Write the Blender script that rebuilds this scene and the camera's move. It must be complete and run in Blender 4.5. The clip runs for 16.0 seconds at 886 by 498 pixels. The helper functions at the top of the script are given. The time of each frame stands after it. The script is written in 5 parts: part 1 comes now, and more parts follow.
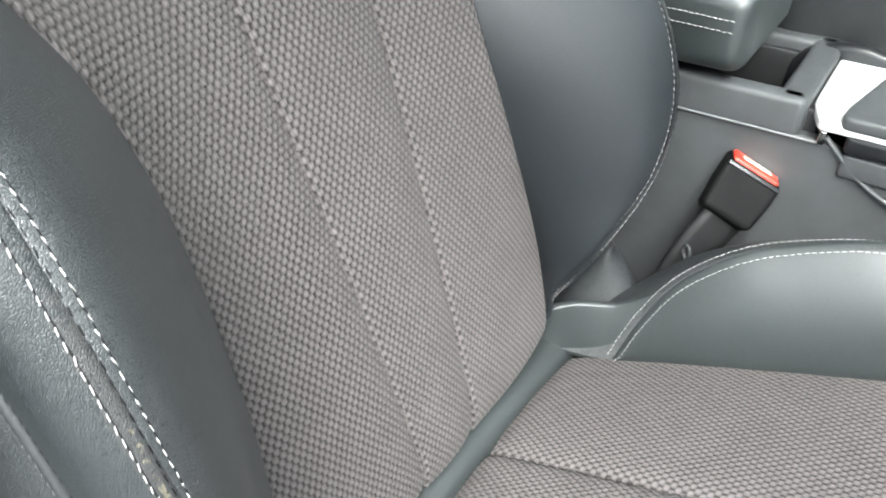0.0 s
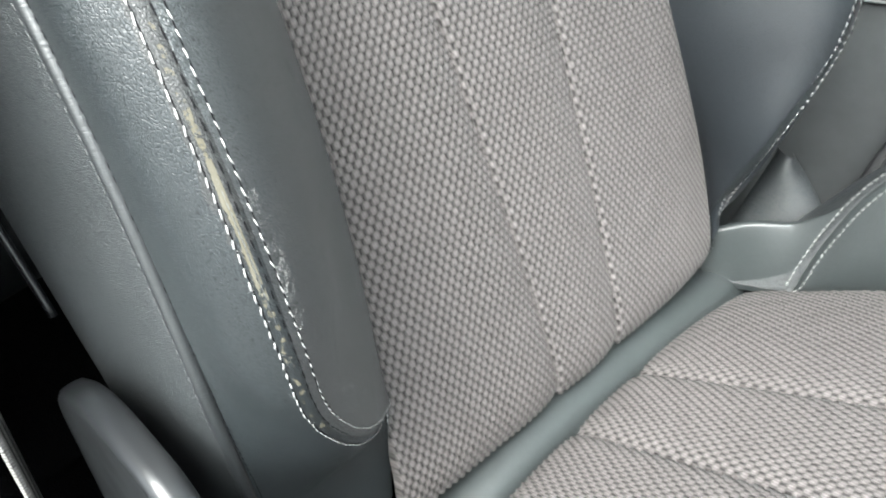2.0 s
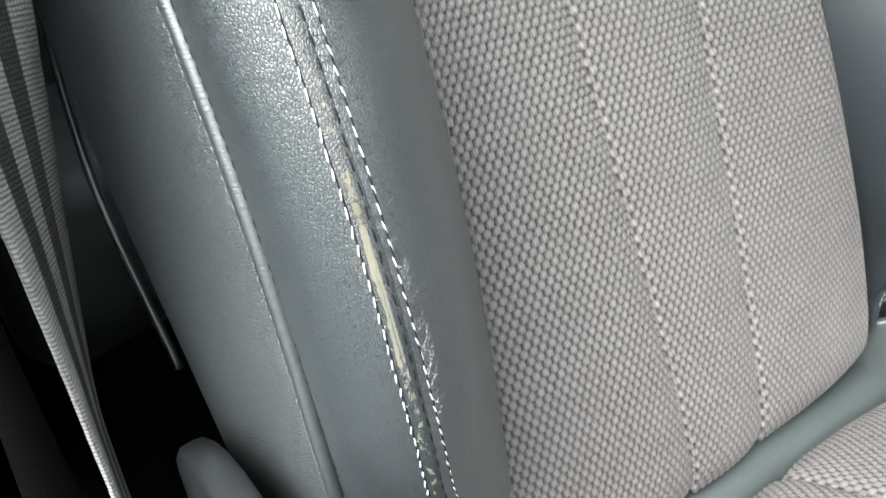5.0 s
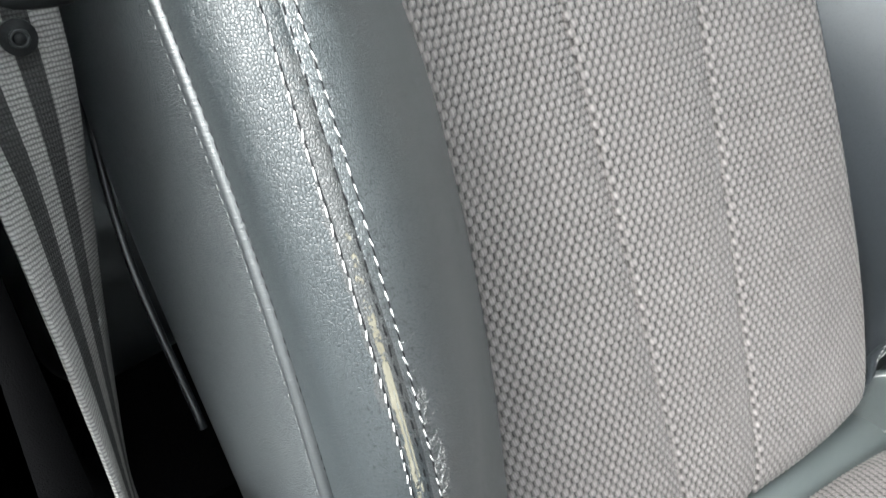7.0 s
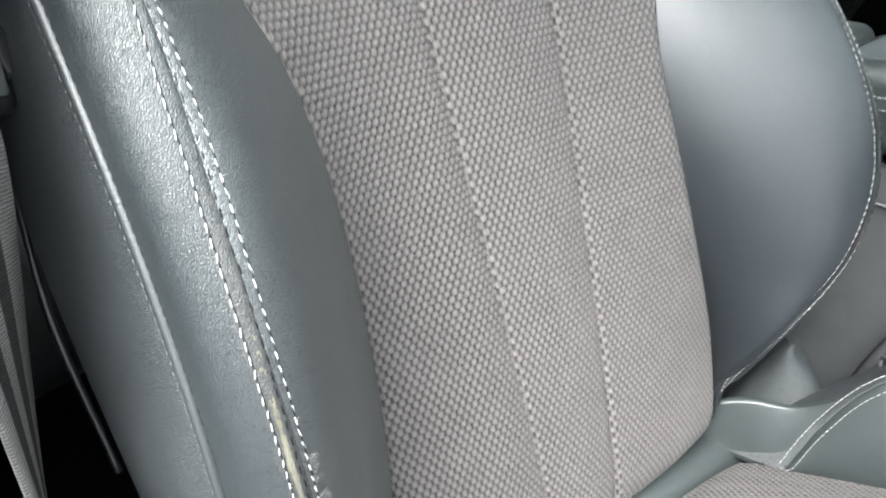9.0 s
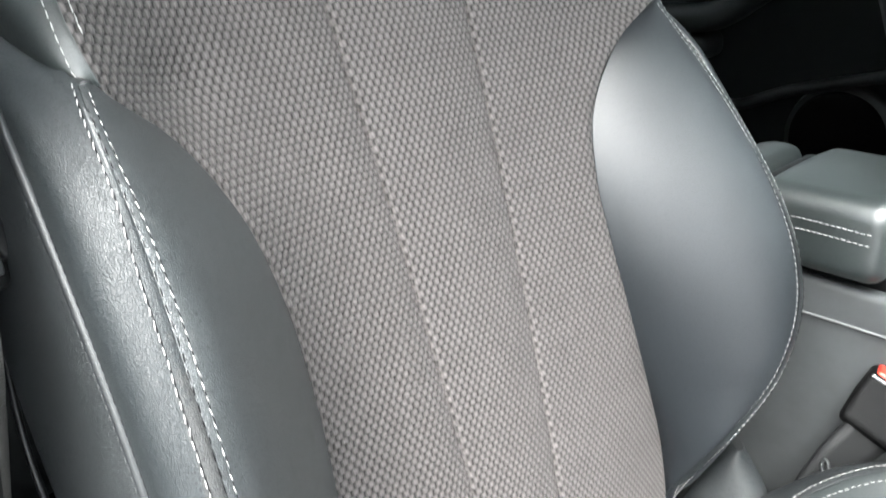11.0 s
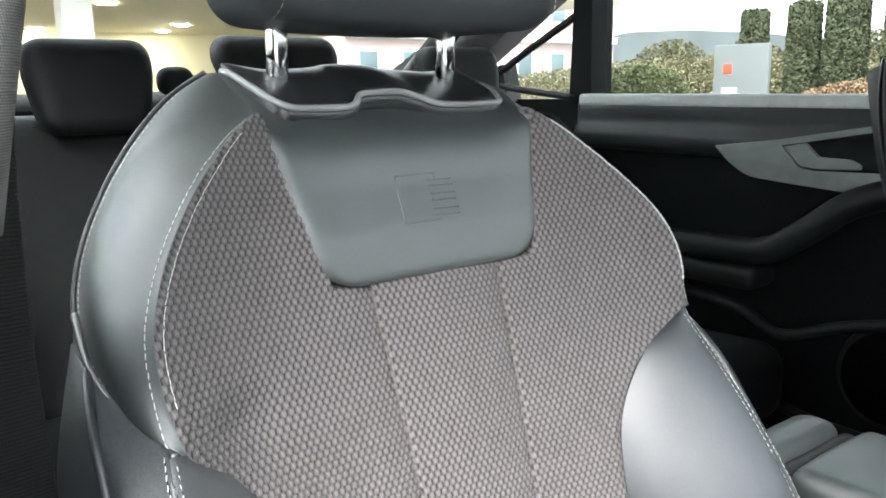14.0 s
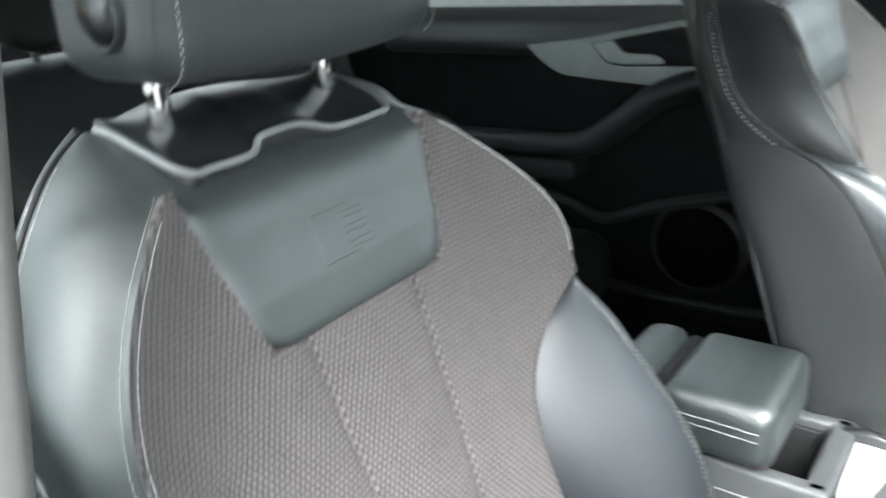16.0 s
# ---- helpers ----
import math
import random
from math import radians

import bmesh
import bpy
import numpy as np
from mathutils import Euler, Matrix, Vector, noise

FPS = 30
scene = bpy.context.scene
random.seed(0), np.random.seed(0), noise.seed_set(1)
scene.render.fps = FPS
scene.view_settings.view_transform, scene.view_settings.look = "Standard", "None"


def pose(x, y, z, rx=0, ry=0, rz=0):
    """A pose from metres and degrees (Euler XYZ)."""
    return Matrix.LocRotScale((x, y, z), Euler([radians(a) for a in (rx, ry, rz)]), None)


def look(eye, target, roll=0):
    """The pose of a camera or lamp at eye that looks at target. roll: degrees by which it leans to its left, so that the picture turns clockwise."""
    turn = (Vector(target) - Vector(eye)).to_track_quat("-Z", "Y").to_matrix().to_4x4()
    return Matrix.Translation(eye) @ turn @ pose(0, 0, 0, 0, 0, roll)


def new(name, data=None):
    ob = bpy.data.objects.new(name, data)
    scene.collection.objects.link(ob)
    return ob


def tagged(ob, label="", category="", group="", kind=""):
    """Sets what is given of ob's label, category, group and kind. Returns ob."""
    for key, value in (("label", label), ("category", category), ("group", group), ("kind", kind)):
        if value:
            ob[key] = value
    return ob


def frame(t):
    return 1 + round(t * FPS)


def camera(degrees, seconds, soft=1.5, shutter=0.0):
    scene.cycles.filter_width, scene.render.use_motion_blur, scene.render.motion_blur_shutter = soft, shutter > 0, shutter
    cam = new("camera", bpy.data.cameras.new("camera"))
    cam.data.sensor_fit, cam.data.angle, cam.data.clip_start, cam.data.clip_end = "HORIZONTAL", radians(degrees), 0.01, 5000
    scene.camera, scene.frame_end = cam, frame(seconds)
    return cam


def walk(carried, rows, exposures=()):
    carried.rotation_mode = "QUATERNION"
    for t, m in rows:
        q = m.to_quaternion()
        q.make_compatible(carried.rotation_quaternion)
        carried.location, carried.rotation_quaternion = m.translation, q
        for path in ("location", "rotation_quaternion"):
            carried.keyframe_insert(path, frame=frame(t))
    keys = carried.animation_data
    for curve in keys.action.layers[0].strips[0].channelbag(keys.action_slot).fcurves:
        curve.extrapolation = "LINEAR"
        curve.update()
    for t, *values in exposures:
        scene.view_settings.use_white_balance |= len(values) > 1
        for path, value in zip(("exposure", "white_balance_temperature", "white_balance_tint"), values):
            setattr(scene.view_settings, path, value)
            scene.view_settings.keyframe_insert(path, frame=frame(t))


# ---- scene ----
# ---------------------------------------------------------------- camera
cam = camera(58.0, 16.0, soft=1.7, shutter=0.5)
PATH = [
    (0, (-0.3097, -0.2131, 0.7870), (0.3395, 0.2361, 0.1731), -1.48),
    (0.5, (-0.3199, -0.2480, 0.7802), (0.2986, 0.2755, 0.1941), -3.80),
    (1, (-0.3234, -0.2597, 0.7299), (0.2715, 0.3000, 0.1529), -5.83),
    (1.5, (-0.3196, -0.2479, 0.6659), (0.2537, 0.3477, 0.1033), -6.83),
    (2, (-0.3195, -0.2458, 0.6517), (0.2299, 0.3983, 0.1195), -8.18),
    (2.5, (-0.3253, -0.2403, 0.6505), (0.2004, 0.4483, 0.1510), -8.97),
    (3, (-0.3243, -0.2401, 0.6455), (0.1704, 0.4884, 0.1717), -9.20),
    (5.5, (-0.3142, -0.2107, 0.6493), (0.1649, 0.5406, 0.1955), -8.13),
    (6, (-0.3128, -0.2063, 0.6613), (0.1636, 0.5446, 0.2038), -7.73),
    (6.5, (-0.3128, -0.2062, 0.6778), (0.1570, 0.5451, 0.2145), -7.30),
    (7, (-0.3122, -0.2171, 0.6920), (0.1524, 0.5336, 0.2222), -6.85),
    (7.5, (-0.3136, -0.2222, 0.7015), (0.1585, 0.5218, 0.2285), -5.92),
    (8, (-0.3180, -0.2257, 0.7107), (0.1729, 0.5023, 0.2321), -4.95),
    (8.5, (-0.3198, -0.2295, 0.7187), (0.2034, 0.4723, 0.2352), -4.21),
    (8.7, (-0.3210, -0.2381, 0.7290), (0.2175, 0.4533, 0.2474), -3.49),
    (10.8, (-0.3221, -0.2846, 0.7917), (0.2740, 0.4064, 0.3828), -2.91),
    (11, (-0.3247, -0.2759, 0.7929), (0.2831, 0.4148, 0.4013), -2.77),
    (11.5, (-0.3231, -0.2696, 0.8209), (0.2914, 0.4319, 0.4598), -1.95),
    (12, (-0.3226, -0.2748, 0.8323), (0.2914, 0.4514, 0.5232), -2.30),
    (12.5, (-0.3251, -0.2820, 0.8587), (0.2812, 0.4620, 0.5781), -1.31),
    (13, (-0.3260, -0.2839, 0.8753), (0.2738, 0.4764, 0.6261), -0.81),
    (13.5, (-0.3288, -0.2981, 0.8968), (0.2646, 0.4756, 0.6748), -0.61),
    (14, (-0.3290, -0.3090, 0.9065), (0.2613, 0.4726, 0.7049), -0.78),
    (14.5, (-0.3250, -0.3202, 0.9057), (0.2693, 0.4612, 0.7155), -1.33),
    (15, (-0.3391, -0.3203, 0.9100), (0.2643, 0.4537, 0.7176), -1.77),
    (15.5, (-0.3620, -0.2742, 0.9002), (0.2807, 0.4573, 0.6723), -2.36),
    (16, (-0.3679, -0.2347, 1.0210), (0.3593, 0.3404, 0.6463), -4.75),
]
EXPO = [(0, 3.29, 6440, 8), (3, 3.58, 6420, 6), (8.5, 3.62, 6380, 7.5), (11, 3.64, 6480, 9), (13, 3.86, 6520, 10.5), (15.3, 3.82, 6500, 11), (16, 3.88, 6400, 10)]
walk(cam, [(t, look(e, g, r)) for t, e, g, r in PATH], EXPO)

# ---------------------------------------------------------------- light
world = bpy.data.worlds.new("overcast_sky")
scene.world = world
world.use_nodes = True
wn, wl = world.node_tree.nodes, world.node_tree.links
wn.clear()
sky = wn.new("ShaderNodeTexSky")
sky.sky_type = "NISHITA"
sky.sun_disc = False
sky.sun_elevation, sky.sun_rotation = radians(52), radians(244)
sky.air_density, sky.dust_density, sky.ozone_density = 1.0, 4.0, 1.0
pale = wn.new("ShaderNodeHueSaturation")
pale.inputs["Saturation"].default_value = 0.35
bg = wn.new("ShaderNodeBackground")
bg.inputs["Strength"].default_value = 0.10
wout = wn.new("ShaderNodeOutputWorld")
veil = wn.new("ShaderNodeMix")  # cloud evens the sky out
veil.data_type = "RGBA"
veil.inputs[0].default_value = 0.5
veil.inputs[7].default_value = (4.2, 4.5, 4.8, 1)
wl.new(sky.outputs[0], veil.inputs[6])
wl.new(veil.outputs[2], pale.inputs["Color"])
tint = wn.new("ShaderNodeMix")
tint.data_type, tint.blend_type = "RGBA", "MULTIPLY"
tint.inputs[0].default_value = 1.0
tint.inputs[7].default_value = (0.96, 1.0, 1.013, 1)
wl.new(pale.outputs[0], tint.inputs[6])
wl.new(tint.outputs[2], bg.inputs["Color"])
wl.new(bg.outputs[0], wout.inputs[0])

sun = new("sun", bpy.data.lights.new("sun", "SUN"))
sun.data.energy, sun.data.angle, sun.data.color = 1.35, radians(34), (1.0, 0.995, 0.97)
sun.matrix_world = look((-5.3, -2.6, 7.7), (0, 0, 0.5))


# ---------------------------------------------------------------- materials
class Mat:
    """A small node-tree builder."""

    def __init__(self, name):
        self.m = bpy.data.materials.new(name)
        self.m.use_nodes = True
        self.n, self.l = self.m.node_tree.nodes, self.m.node_tree.links
        self.p = self.n["Principled BSDF"]
        self.co = self.n.new("ShaderNodeTexCoord")

    def put(self, key, value):
        s = self.p.inputs[key]
        if hasattr(value, "is_linked"):
            self.l.new(value, s)
        else:
            s.default_value = (*value, 1) if isinstance(value, tuple) else value
        return self

    def math(self, op, a, b=0.0, c=0.0, clamp=False):
        n = self.n.new("ShaderNodeMath")
        n.operation, n.use_clamp = op, clamp
        for s, v in zip(n.inputs, (a, b, c)):
            if hasattr(v, "is_linked"):
                self.l.new(v, s)
            else:
                s.default_value = v
        return n.outputs[0]

    def noise(self, scale, detail=3, rough=0.5, vec="Object", dist=0.0):
        n = self.n.new("ShaderNodeTexNoise")
        n.inputs["Scale"].default_value, n.inputs["Detail"].default_value = scale, detail
        n.inputs["Roughness"].default_value, n.inputs["Distortion"].default_value = rough, dist
        self.l.new(self.co.outputs[vec] if isinstance(vec, str) else vec, n.inputs["Vector"])
        return n.outputs["Fac"]

    def voronoi(self, scale, feature="F1", vec="Object", rnd=1.0):
        n = self.n.new("ShaderNodeTexVoronoi")
        n.feature = feature
        n.inputs["Scale"].default_value, n.inputs["Randomness"].default_value = scale, rnd
        self.l.new(self.co.outputs[vec] if isinstance(vec, str) else vec, n.inputs["Vector"])
        return n.outputs["Distance"]

    def scaled(self, sx, sy, sz, warp=0.0, wscale=200):
        n = self.n.new("ShaderNodeVectorMath")
        n.operation = "MULTIPLY"
        n.inputs[1].default_value = (sx, sy, sz)
        self.l.new(self.co.outputs["Object"], n.inputs[0])
        if not warp:
            return n.outputs[0]
        w = self.n.new("ShaderNodeTexNoise")
        w.inputs["Scale"].default_value, w.inputs["Detail"].default_value = wscale, 2
        self.l.new(self.co.outputs["Object"], w.inputs["Vector"])
        m = self.n.new("ShaderNodeVectorMath")
        m.operation = "MULTIPLY_ADD"
        m.inputs[1].default_value = (warp, warp, warp)
        self.l.new(w.outputs["Color"], m.inputs[0])
        self.l.new(n.outputs[0], m.inputs[2])
        return m.outputs[0]

    def ramp(self, fac, *stops):
        n = self.n.new("ShaderNodeValToRGB")
        e = n.color_ramp.elements
        while len(e) < len(stops):
            e.new(0.5)
        for k, (pos, col) in zip(e, stops):
            k.position = pos
            k.color = (*col, 1) if isinstance(col, tuple) else (col, col, col, 1)
        self.l.new(fac, n.inputs[0])
        return n.outputs[0]

    def mix(self, fac, a, b):
        n = self.n.new("ShaderNodeMix")
        n.data_type = "RGBA"
        for s, v in ((n.inputs[0], fac), (n.inputs[6], a), (n.inputs[7], b)):
            if hasattr(v, "is_linked"):
                self.l.new(v, s)
            else:
                s.default_value = (*v, 1) if isinstance(v, tuple) else v
        return n.outputs[2]

    def uv(self):
        n = self.n.new("ShaderNodeSeparateXYZ")
        self.l.new(self.co.outputs["UV"], n.inputs[0])
        return n.outputs[0], n.outputs[1]

    def vec(self, x, y, z=0.0):
        n = self.n.new("ShaderNodeCombineXYZ")
        for s, v in zip(n.inputs, (x, y, z)):
            if hasattr(v, "is_linked"):
                self.l.new(v, s)
            else:
                s.default_value = v
        return n.outputs[0]

    def bump(self, height, dist=0.001, strength=1.0):
        n = self.n.new("ShaderNodeBump")
        n.inputs["Distance"].default_value, n.inputs["Strength"].default_value = dist, strength
        self.l.new(height, n.inputs["Height"])
        self.l.new(n.outputs[0], self.p.inputs["Normal"])
        return self


def plain(name, col, rough, metal=0.0, var=0.12, scale=30.0, grain=0.0, gscale=900.0, spec=0.5):
    """Paint, plastic or metal with a little mottling and optional fine relief."""
    k = Mat(name)
    f = k.noise(scale, 4, 0.6)
    lo = tuple(c * (1 - var) for c in col)
    hi = tuple(min(1, c * (1 + var)) for c in col)
    k.put("Base Color", k.ramp(f, (0.3, lo), (0.7, hi))).put("Metallic", metal).put("Specular IOR Level", spec)
    k.put("Roughness", k.math("ADD", k.math("MULTIPLY", k.noise(scale * 2.3, 3), 0.12), rough - 0.06))
    if grain:
        k.bump(k.voronoi(gscale), grain)
    return k.m


def leather(name, col, rough=0.42, depth=0.0002, wear=False, spec=0.95, gscale=1050, fine=0.55, scuffs=False, ior=1.5, shape=(1.25, 1.25, 0.75)):
    """Pebbled upholstery leather: fine cells, wrinkles and slow changes of gloss; worn: cracked finish along the seam."""
    k = Mat(name)
    skin = k.scaled(*shape, 0.0011, 420)
    d = k.math("DIVIDE", k.voronoi(gscale, "DISTANCE_TO_EDGE", skin), 0.30, clamp=True)
    cells = k.math("MULTIPLY", d, k.math("SUBTRACT", 2.0, d))  # rounded pebbles between soft creases
    cells = k.math("MULTIPLY", cells, k.math("MULTIPLY_ADD", k.noise(gscale * 0.3, 2, 0.5, skin), 0.8, 0.5))
    crease = k.noise(gscale * 0.35, 2, 0.5, skin)
    slow = k.noise(9, 3, 0.5)
    c = k.ramp(slow, (0.3, tuple(x * 0.85 for x in col)), (0.7, tuple(x * 1.18 for x in col)))
    r = k.math("ADD", k.math("ADD", k.math("MULTIPLY", slow, 0.14), k.math("MULTIPLY", k.noise(75, 5, 0.65, "Object", 1.2), 0.05)), rough - 0.095)
    height = k.math("ADD", k.math("MULTIPLY", cells, 0.85), k.math("MULTIPLY", crease, fine))
    if wear:
        along, across = k.uv()  # metres up the back, metres out from the seam
        rag = k.noise(260, 4, 0.65)
        rag2 = k.noise(70, 3, 0.6)
        edge = k.math("ADD", k.math("MULTIPLY", rag, 0.0024), k.math("MULTIPLY", rag2, 0.0034))
        inside = k.math("MULTIPLY", k.math("LESS_THAN", across, edge), k.math("GREATER_THAN", across, 0.0010))
        spot = k.math("SUBTRACT", k.math("MULTIPLY_ADD", rag, 0.9, 0.0),
                      k.math("MULTIPLY", k.math("ABSOLUTE", k.math("SUBTRACT", along, 0.192)), 9.0))
        flake = k.math("MULTIPLY", k.math("GREATER_THAN", k.noise(330, 3, 0.6), 0.565),
                       k.math("LESS_THAN", k.math("ABSOLUTE", k.math("SUBTRACT", along, 0.172)), 0.078))
        bare = k.math("MULTIPLY", inside, k.math("MAXIMUM", k.math("GREATER_THAN", spot, 0.20), flake))
        rub = k.math("MULTIPLY", k.math("LESS_THAN", across, k.math("ADD", 0.002, k.math("MULTIPLY", rag2, 0.010))),
                     k.math("LESS_THAN", k.math("ABSOLUTE", k.math("SUBTRACT", along, 0.24)),
                            k.math("MULTIPLY", rag, 0.11)))
        c = k.mix(k.math("MULTIPLY", rub, 0.12), c, (0.12, 0.095, 0.08))
        r = k.math("ADD", r, k.math("MULTIPLY", bare, 0.35))
        height = k.math("MULTIPLY", height, k.math("SUBTRACT", 1.0, bare))
    if scuffs:
        # fine hairline scuffs running up the panel, in patches
        hair = k.noise(58, 2, 0.5, k.scaled(1.0, 1.0, 0.22), 0.6)
        hair = k.math("LESS_THAN", k.math("ABSOLUTE", k.math("SUBTRACT", hair, 0.5)), 0.011)
        patch = k.math("MULTIPLY", k.math("SUBTRACT", k.noise(30, 3, 0.6), 0.42), 4.0, clamp=True)
        hair = k.math("MULTIPLY", hair, patch)
        c = k.mix(k.math("MULTIPLY", hair, 0.3), c, (0.13, 0.135, 0.13))
        r = k.math("ADD", r, k.math("MULTIPLY", hair, 0.15))
    # creases are painted darker for shade, and glossed less than the tops of the grain
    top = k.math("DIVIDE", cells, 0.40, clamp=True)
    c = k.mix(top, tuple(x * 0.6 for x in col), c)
    if wear:
        c = k.mix(bare, c, k.ramp(rag2, (0.35, (0.085, 0.078, 0.058)), (0.65, (0.115, 0.108, 0.086))))
    low = max(0.4, 1 - depth * 5000)
    gloss = k.math("MULTIPLY", k.math("MULTIPLY_ADD", top, 1 - low, low), spec)
    if wear:
        gloss = k.math("MULTIPLY", gloss, k.math("SUBTRACT", 1.0, k.math("MULTIPLY", bare, 0.85)))
    k.put("Base Color", c).put("Roughness", r).put("Specular IOR Level", gloss)
    k.put("IOR", ior)
    return k.bump(height, depth).m


def weave(name, light, dark, relief=0.0007, px=0.0052, py=0.0042):
    """Basket-like seat cloth: staggered raised tufts of a few pale threads, the gaps between them coloured dark for
    shade.
    """
    k = Mat(name)
    u, v = k.uv()
    y = k.math("DIVIDE", v, py)
    row = k.math("FLOOR", y)
    odd = k.math("MULTIPLY", k.math("MODULO", k.math("ABSOLUTE", row), 2.0), 0.5)
    x = k.math("ADD", k.math("DIVIDE", u, px), odd)
    fx = k.math("SUBTRACT", k.math("FRACT", x), 0.5)
    fy = k.math("SUBTRACT", k.math("FRACT", y), 0.5)
    near = k.math("SIGN", fy)  # the tufts of the next row reach in between
    fx2 = k.math("SUBTRACT", k.math("FRACT", k.math("ADD", x, 0.5)), 0.5)
    fy2 = k.math("SUBTRACT", fy, near)

    def oval(p, q):
        return k.math("SQRT", k.math("ADD", k.math("POWER", k.math("ABSOLUTE", k.math("DIVIDE", p, 0.45)), 3.0),
                                     k.math("POWER", k.math("ABSOLUTE", k.math("DIVIDE", q, 0.66)), 3.0)))

    d = k.math("MINIMUM", oval(fx, fy), oval(fx2, fy2))
    tuft = k.math("SUBTRACT", 1.0, d, clamp=True)
    dome = k.math("POWER", tuft, 0.6)
    thread = k.math("SINE", k.math("MULTIPLY", k.math("ADD", fx, k.math("MULTIPLY", fy, 0.12)), 25.0))
    fuzz = k.noise(1500, 2, 0.6)
    tone = k.noise(40, 3, 0.5)
    body = k.math("MULTIPLY", dome, k.math("ADD", 0.84, k.math("MULTIPLY", thread, 0.20)))
    fac = k.math("ADD", k.math("MULTIPLY", body, 1.15), k.math("MULTIPLY", k.math("SUBTRACT", fuzz, 0.5), 0.7), clamp=True)
    pale_c = k.mix(tone, tuple(c * 0.85 for c in light), tuple(c * 1.12 for c in light))
    k.put("Base Color", k.mix(fac, dark, pale_c)).put("Roughness", 0.75).put("Specular IOR Level", 0.35)
    k.put("Sheen Weight", 0.1).put("Sheen Roughness", 0.4)
    h = k.math("ADD", dome, k.math("ADD", k.math("MULTIPLY", thread, 0.12), k.math("MULTIPLY", fuzz, 0.25)))
    return k.bump(h, relief).m


def piping_leather(name, col):
    """Leather drawn tight round a cord, wrinkled across it."""
    k = Mat(name)
    wr = k.noise(1.0, 4, 0.6, k.scaled(180, 180, 1150))
    k.put("Base Color", k.ramp(wr, (0.3, tuple(c * 0.6 for c in col)), (0.6, col))).put("Specular IOR Level", 0.85)
    k.put("Roughness", k.math("MULTIPLY_ADD", wr, 0.15, 0.38))
    return k.bump(wr, 0.00028).m


def knit(name, col, px=0.0016, py=0.0010):
    """Fine woven pillar cloth or webbing with ribs across."""
    k = Mat(name)
    u, v = k.uv()
    row = k.math("FLOOR", k.math("DIVIDE", v, py))
    a = k.math("SINE", k.math("MULTIPLY", k.math("ADD", k.math("DIVIDE", u, px), k.math("MULTIPLY", row, 0.37)), 6.283))
    b = k.math("ABSOLUTE", k.math("SINE", k.math("MULTIPLY", k.math("DIVIDE", v, py), 3.1416)))
    h = k.math("MULTIPLY", k.math("MULTIPLY_ADD", a, 0.3, 0.7), b)
    k.put("Base Color", k.mix(h, tuple(c * 0.4 for c in col), tuple(min(1, c * 1.25) for c in col)))
    k.put("Roughness", 0.85).put("Specular IOR Level", 0.2)
    return k.bump(h, 0.0005).m


def webbing(name):
    """Seat-belt webbing: pale ribbed bands between two dark ones."""
    k = Mat(name)
    u, v = k.uv()
    band = k.math("PINGPONG", k.math("SUBTRACT", u, 0.5), 0.5)
    dark = k.math("MULTIPLY", k.math("GREATER_THAN", band, 0.085), k.math("LESS_THAN", band, 0.265))
    fine = k.noise(900, 3, 0.6)
    sway = k.math("MULTIPLY", k.noise(450, 2, 0.5), 0.0011)
    rib = k.math("ABSOLUTE", k.math("SINE", k.math("MULTIPLY", k.math("ADD", v, sway), 3.1416 / 0.0017)))
    cord = k.math("ABSOLUTE", k.math("SINE", k.math("MULTIPLY", u, 3.1416 * 36)))  # warp threads, 1.3 mm apart
    rib = k.math("MULTIPLY", rib, k.math("MULTIPLY_ADD", cord, 0.4, 0.6))
    c = k.mix(dark, (0.36, 0.345, 0.33), (0.045, 0.044, 0.043))
    c = k.mix(k.math("MULTIPLY", k.math("SUBTRACT", 1.0, rib), 0.7), c, (0.02, 0.02, 0.02))
    k.put("Base Color", k.mix(k.math("MULTIPLY", fine, 0.35), c, (0.03, 0.03, 0.03)))
    k.put("Roughness", 0.7).put("Specular IOR Level", 0.2)
    return k.bump(k.math("ADD", rib, k.math("MULTIPLY", fine, 0.3)), 0.0004).m


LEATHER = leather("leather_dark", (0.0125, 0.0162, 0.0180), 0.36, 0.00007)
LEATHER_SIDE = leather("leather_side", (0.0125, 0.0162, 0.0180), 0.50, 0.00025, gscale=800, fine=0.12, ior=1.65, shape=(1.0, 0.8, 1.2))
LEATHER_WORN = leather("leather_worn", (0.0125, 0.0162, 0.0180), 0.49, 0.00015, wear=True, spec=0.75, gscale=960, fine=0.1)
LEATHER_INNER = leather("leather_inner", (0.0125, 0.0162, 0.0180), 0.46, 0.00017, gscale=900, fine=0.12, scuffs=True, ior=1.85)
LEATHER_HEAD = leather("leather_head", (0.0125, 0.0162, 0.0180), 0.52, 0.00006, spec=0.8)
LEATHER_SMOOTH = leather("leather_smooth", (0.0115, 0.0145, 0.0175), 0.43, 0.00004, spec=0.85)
# panel and armrest: the green reflected from outdoors is tinted into the leather colour
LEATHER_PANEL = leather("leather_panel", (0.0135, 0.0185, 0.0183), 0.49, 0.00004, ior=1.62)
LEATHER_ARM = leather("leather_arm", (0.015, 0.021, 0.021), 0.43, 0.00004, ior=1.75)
# paler copy of the leather, with the sky's sheen on the cushion in its colour
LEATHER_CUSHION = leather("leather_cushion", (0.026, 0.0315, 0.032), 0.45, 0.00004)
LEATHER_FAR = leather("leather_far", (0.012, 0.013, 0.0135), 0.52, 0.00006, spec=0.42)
# the second colour is shade painted into the gaps between the tufts
CLOTH = weave("seat_cloth", (0.131, 0.1192, 0.1167), (0.013, 0.0118, 0.0116), 0.0005)
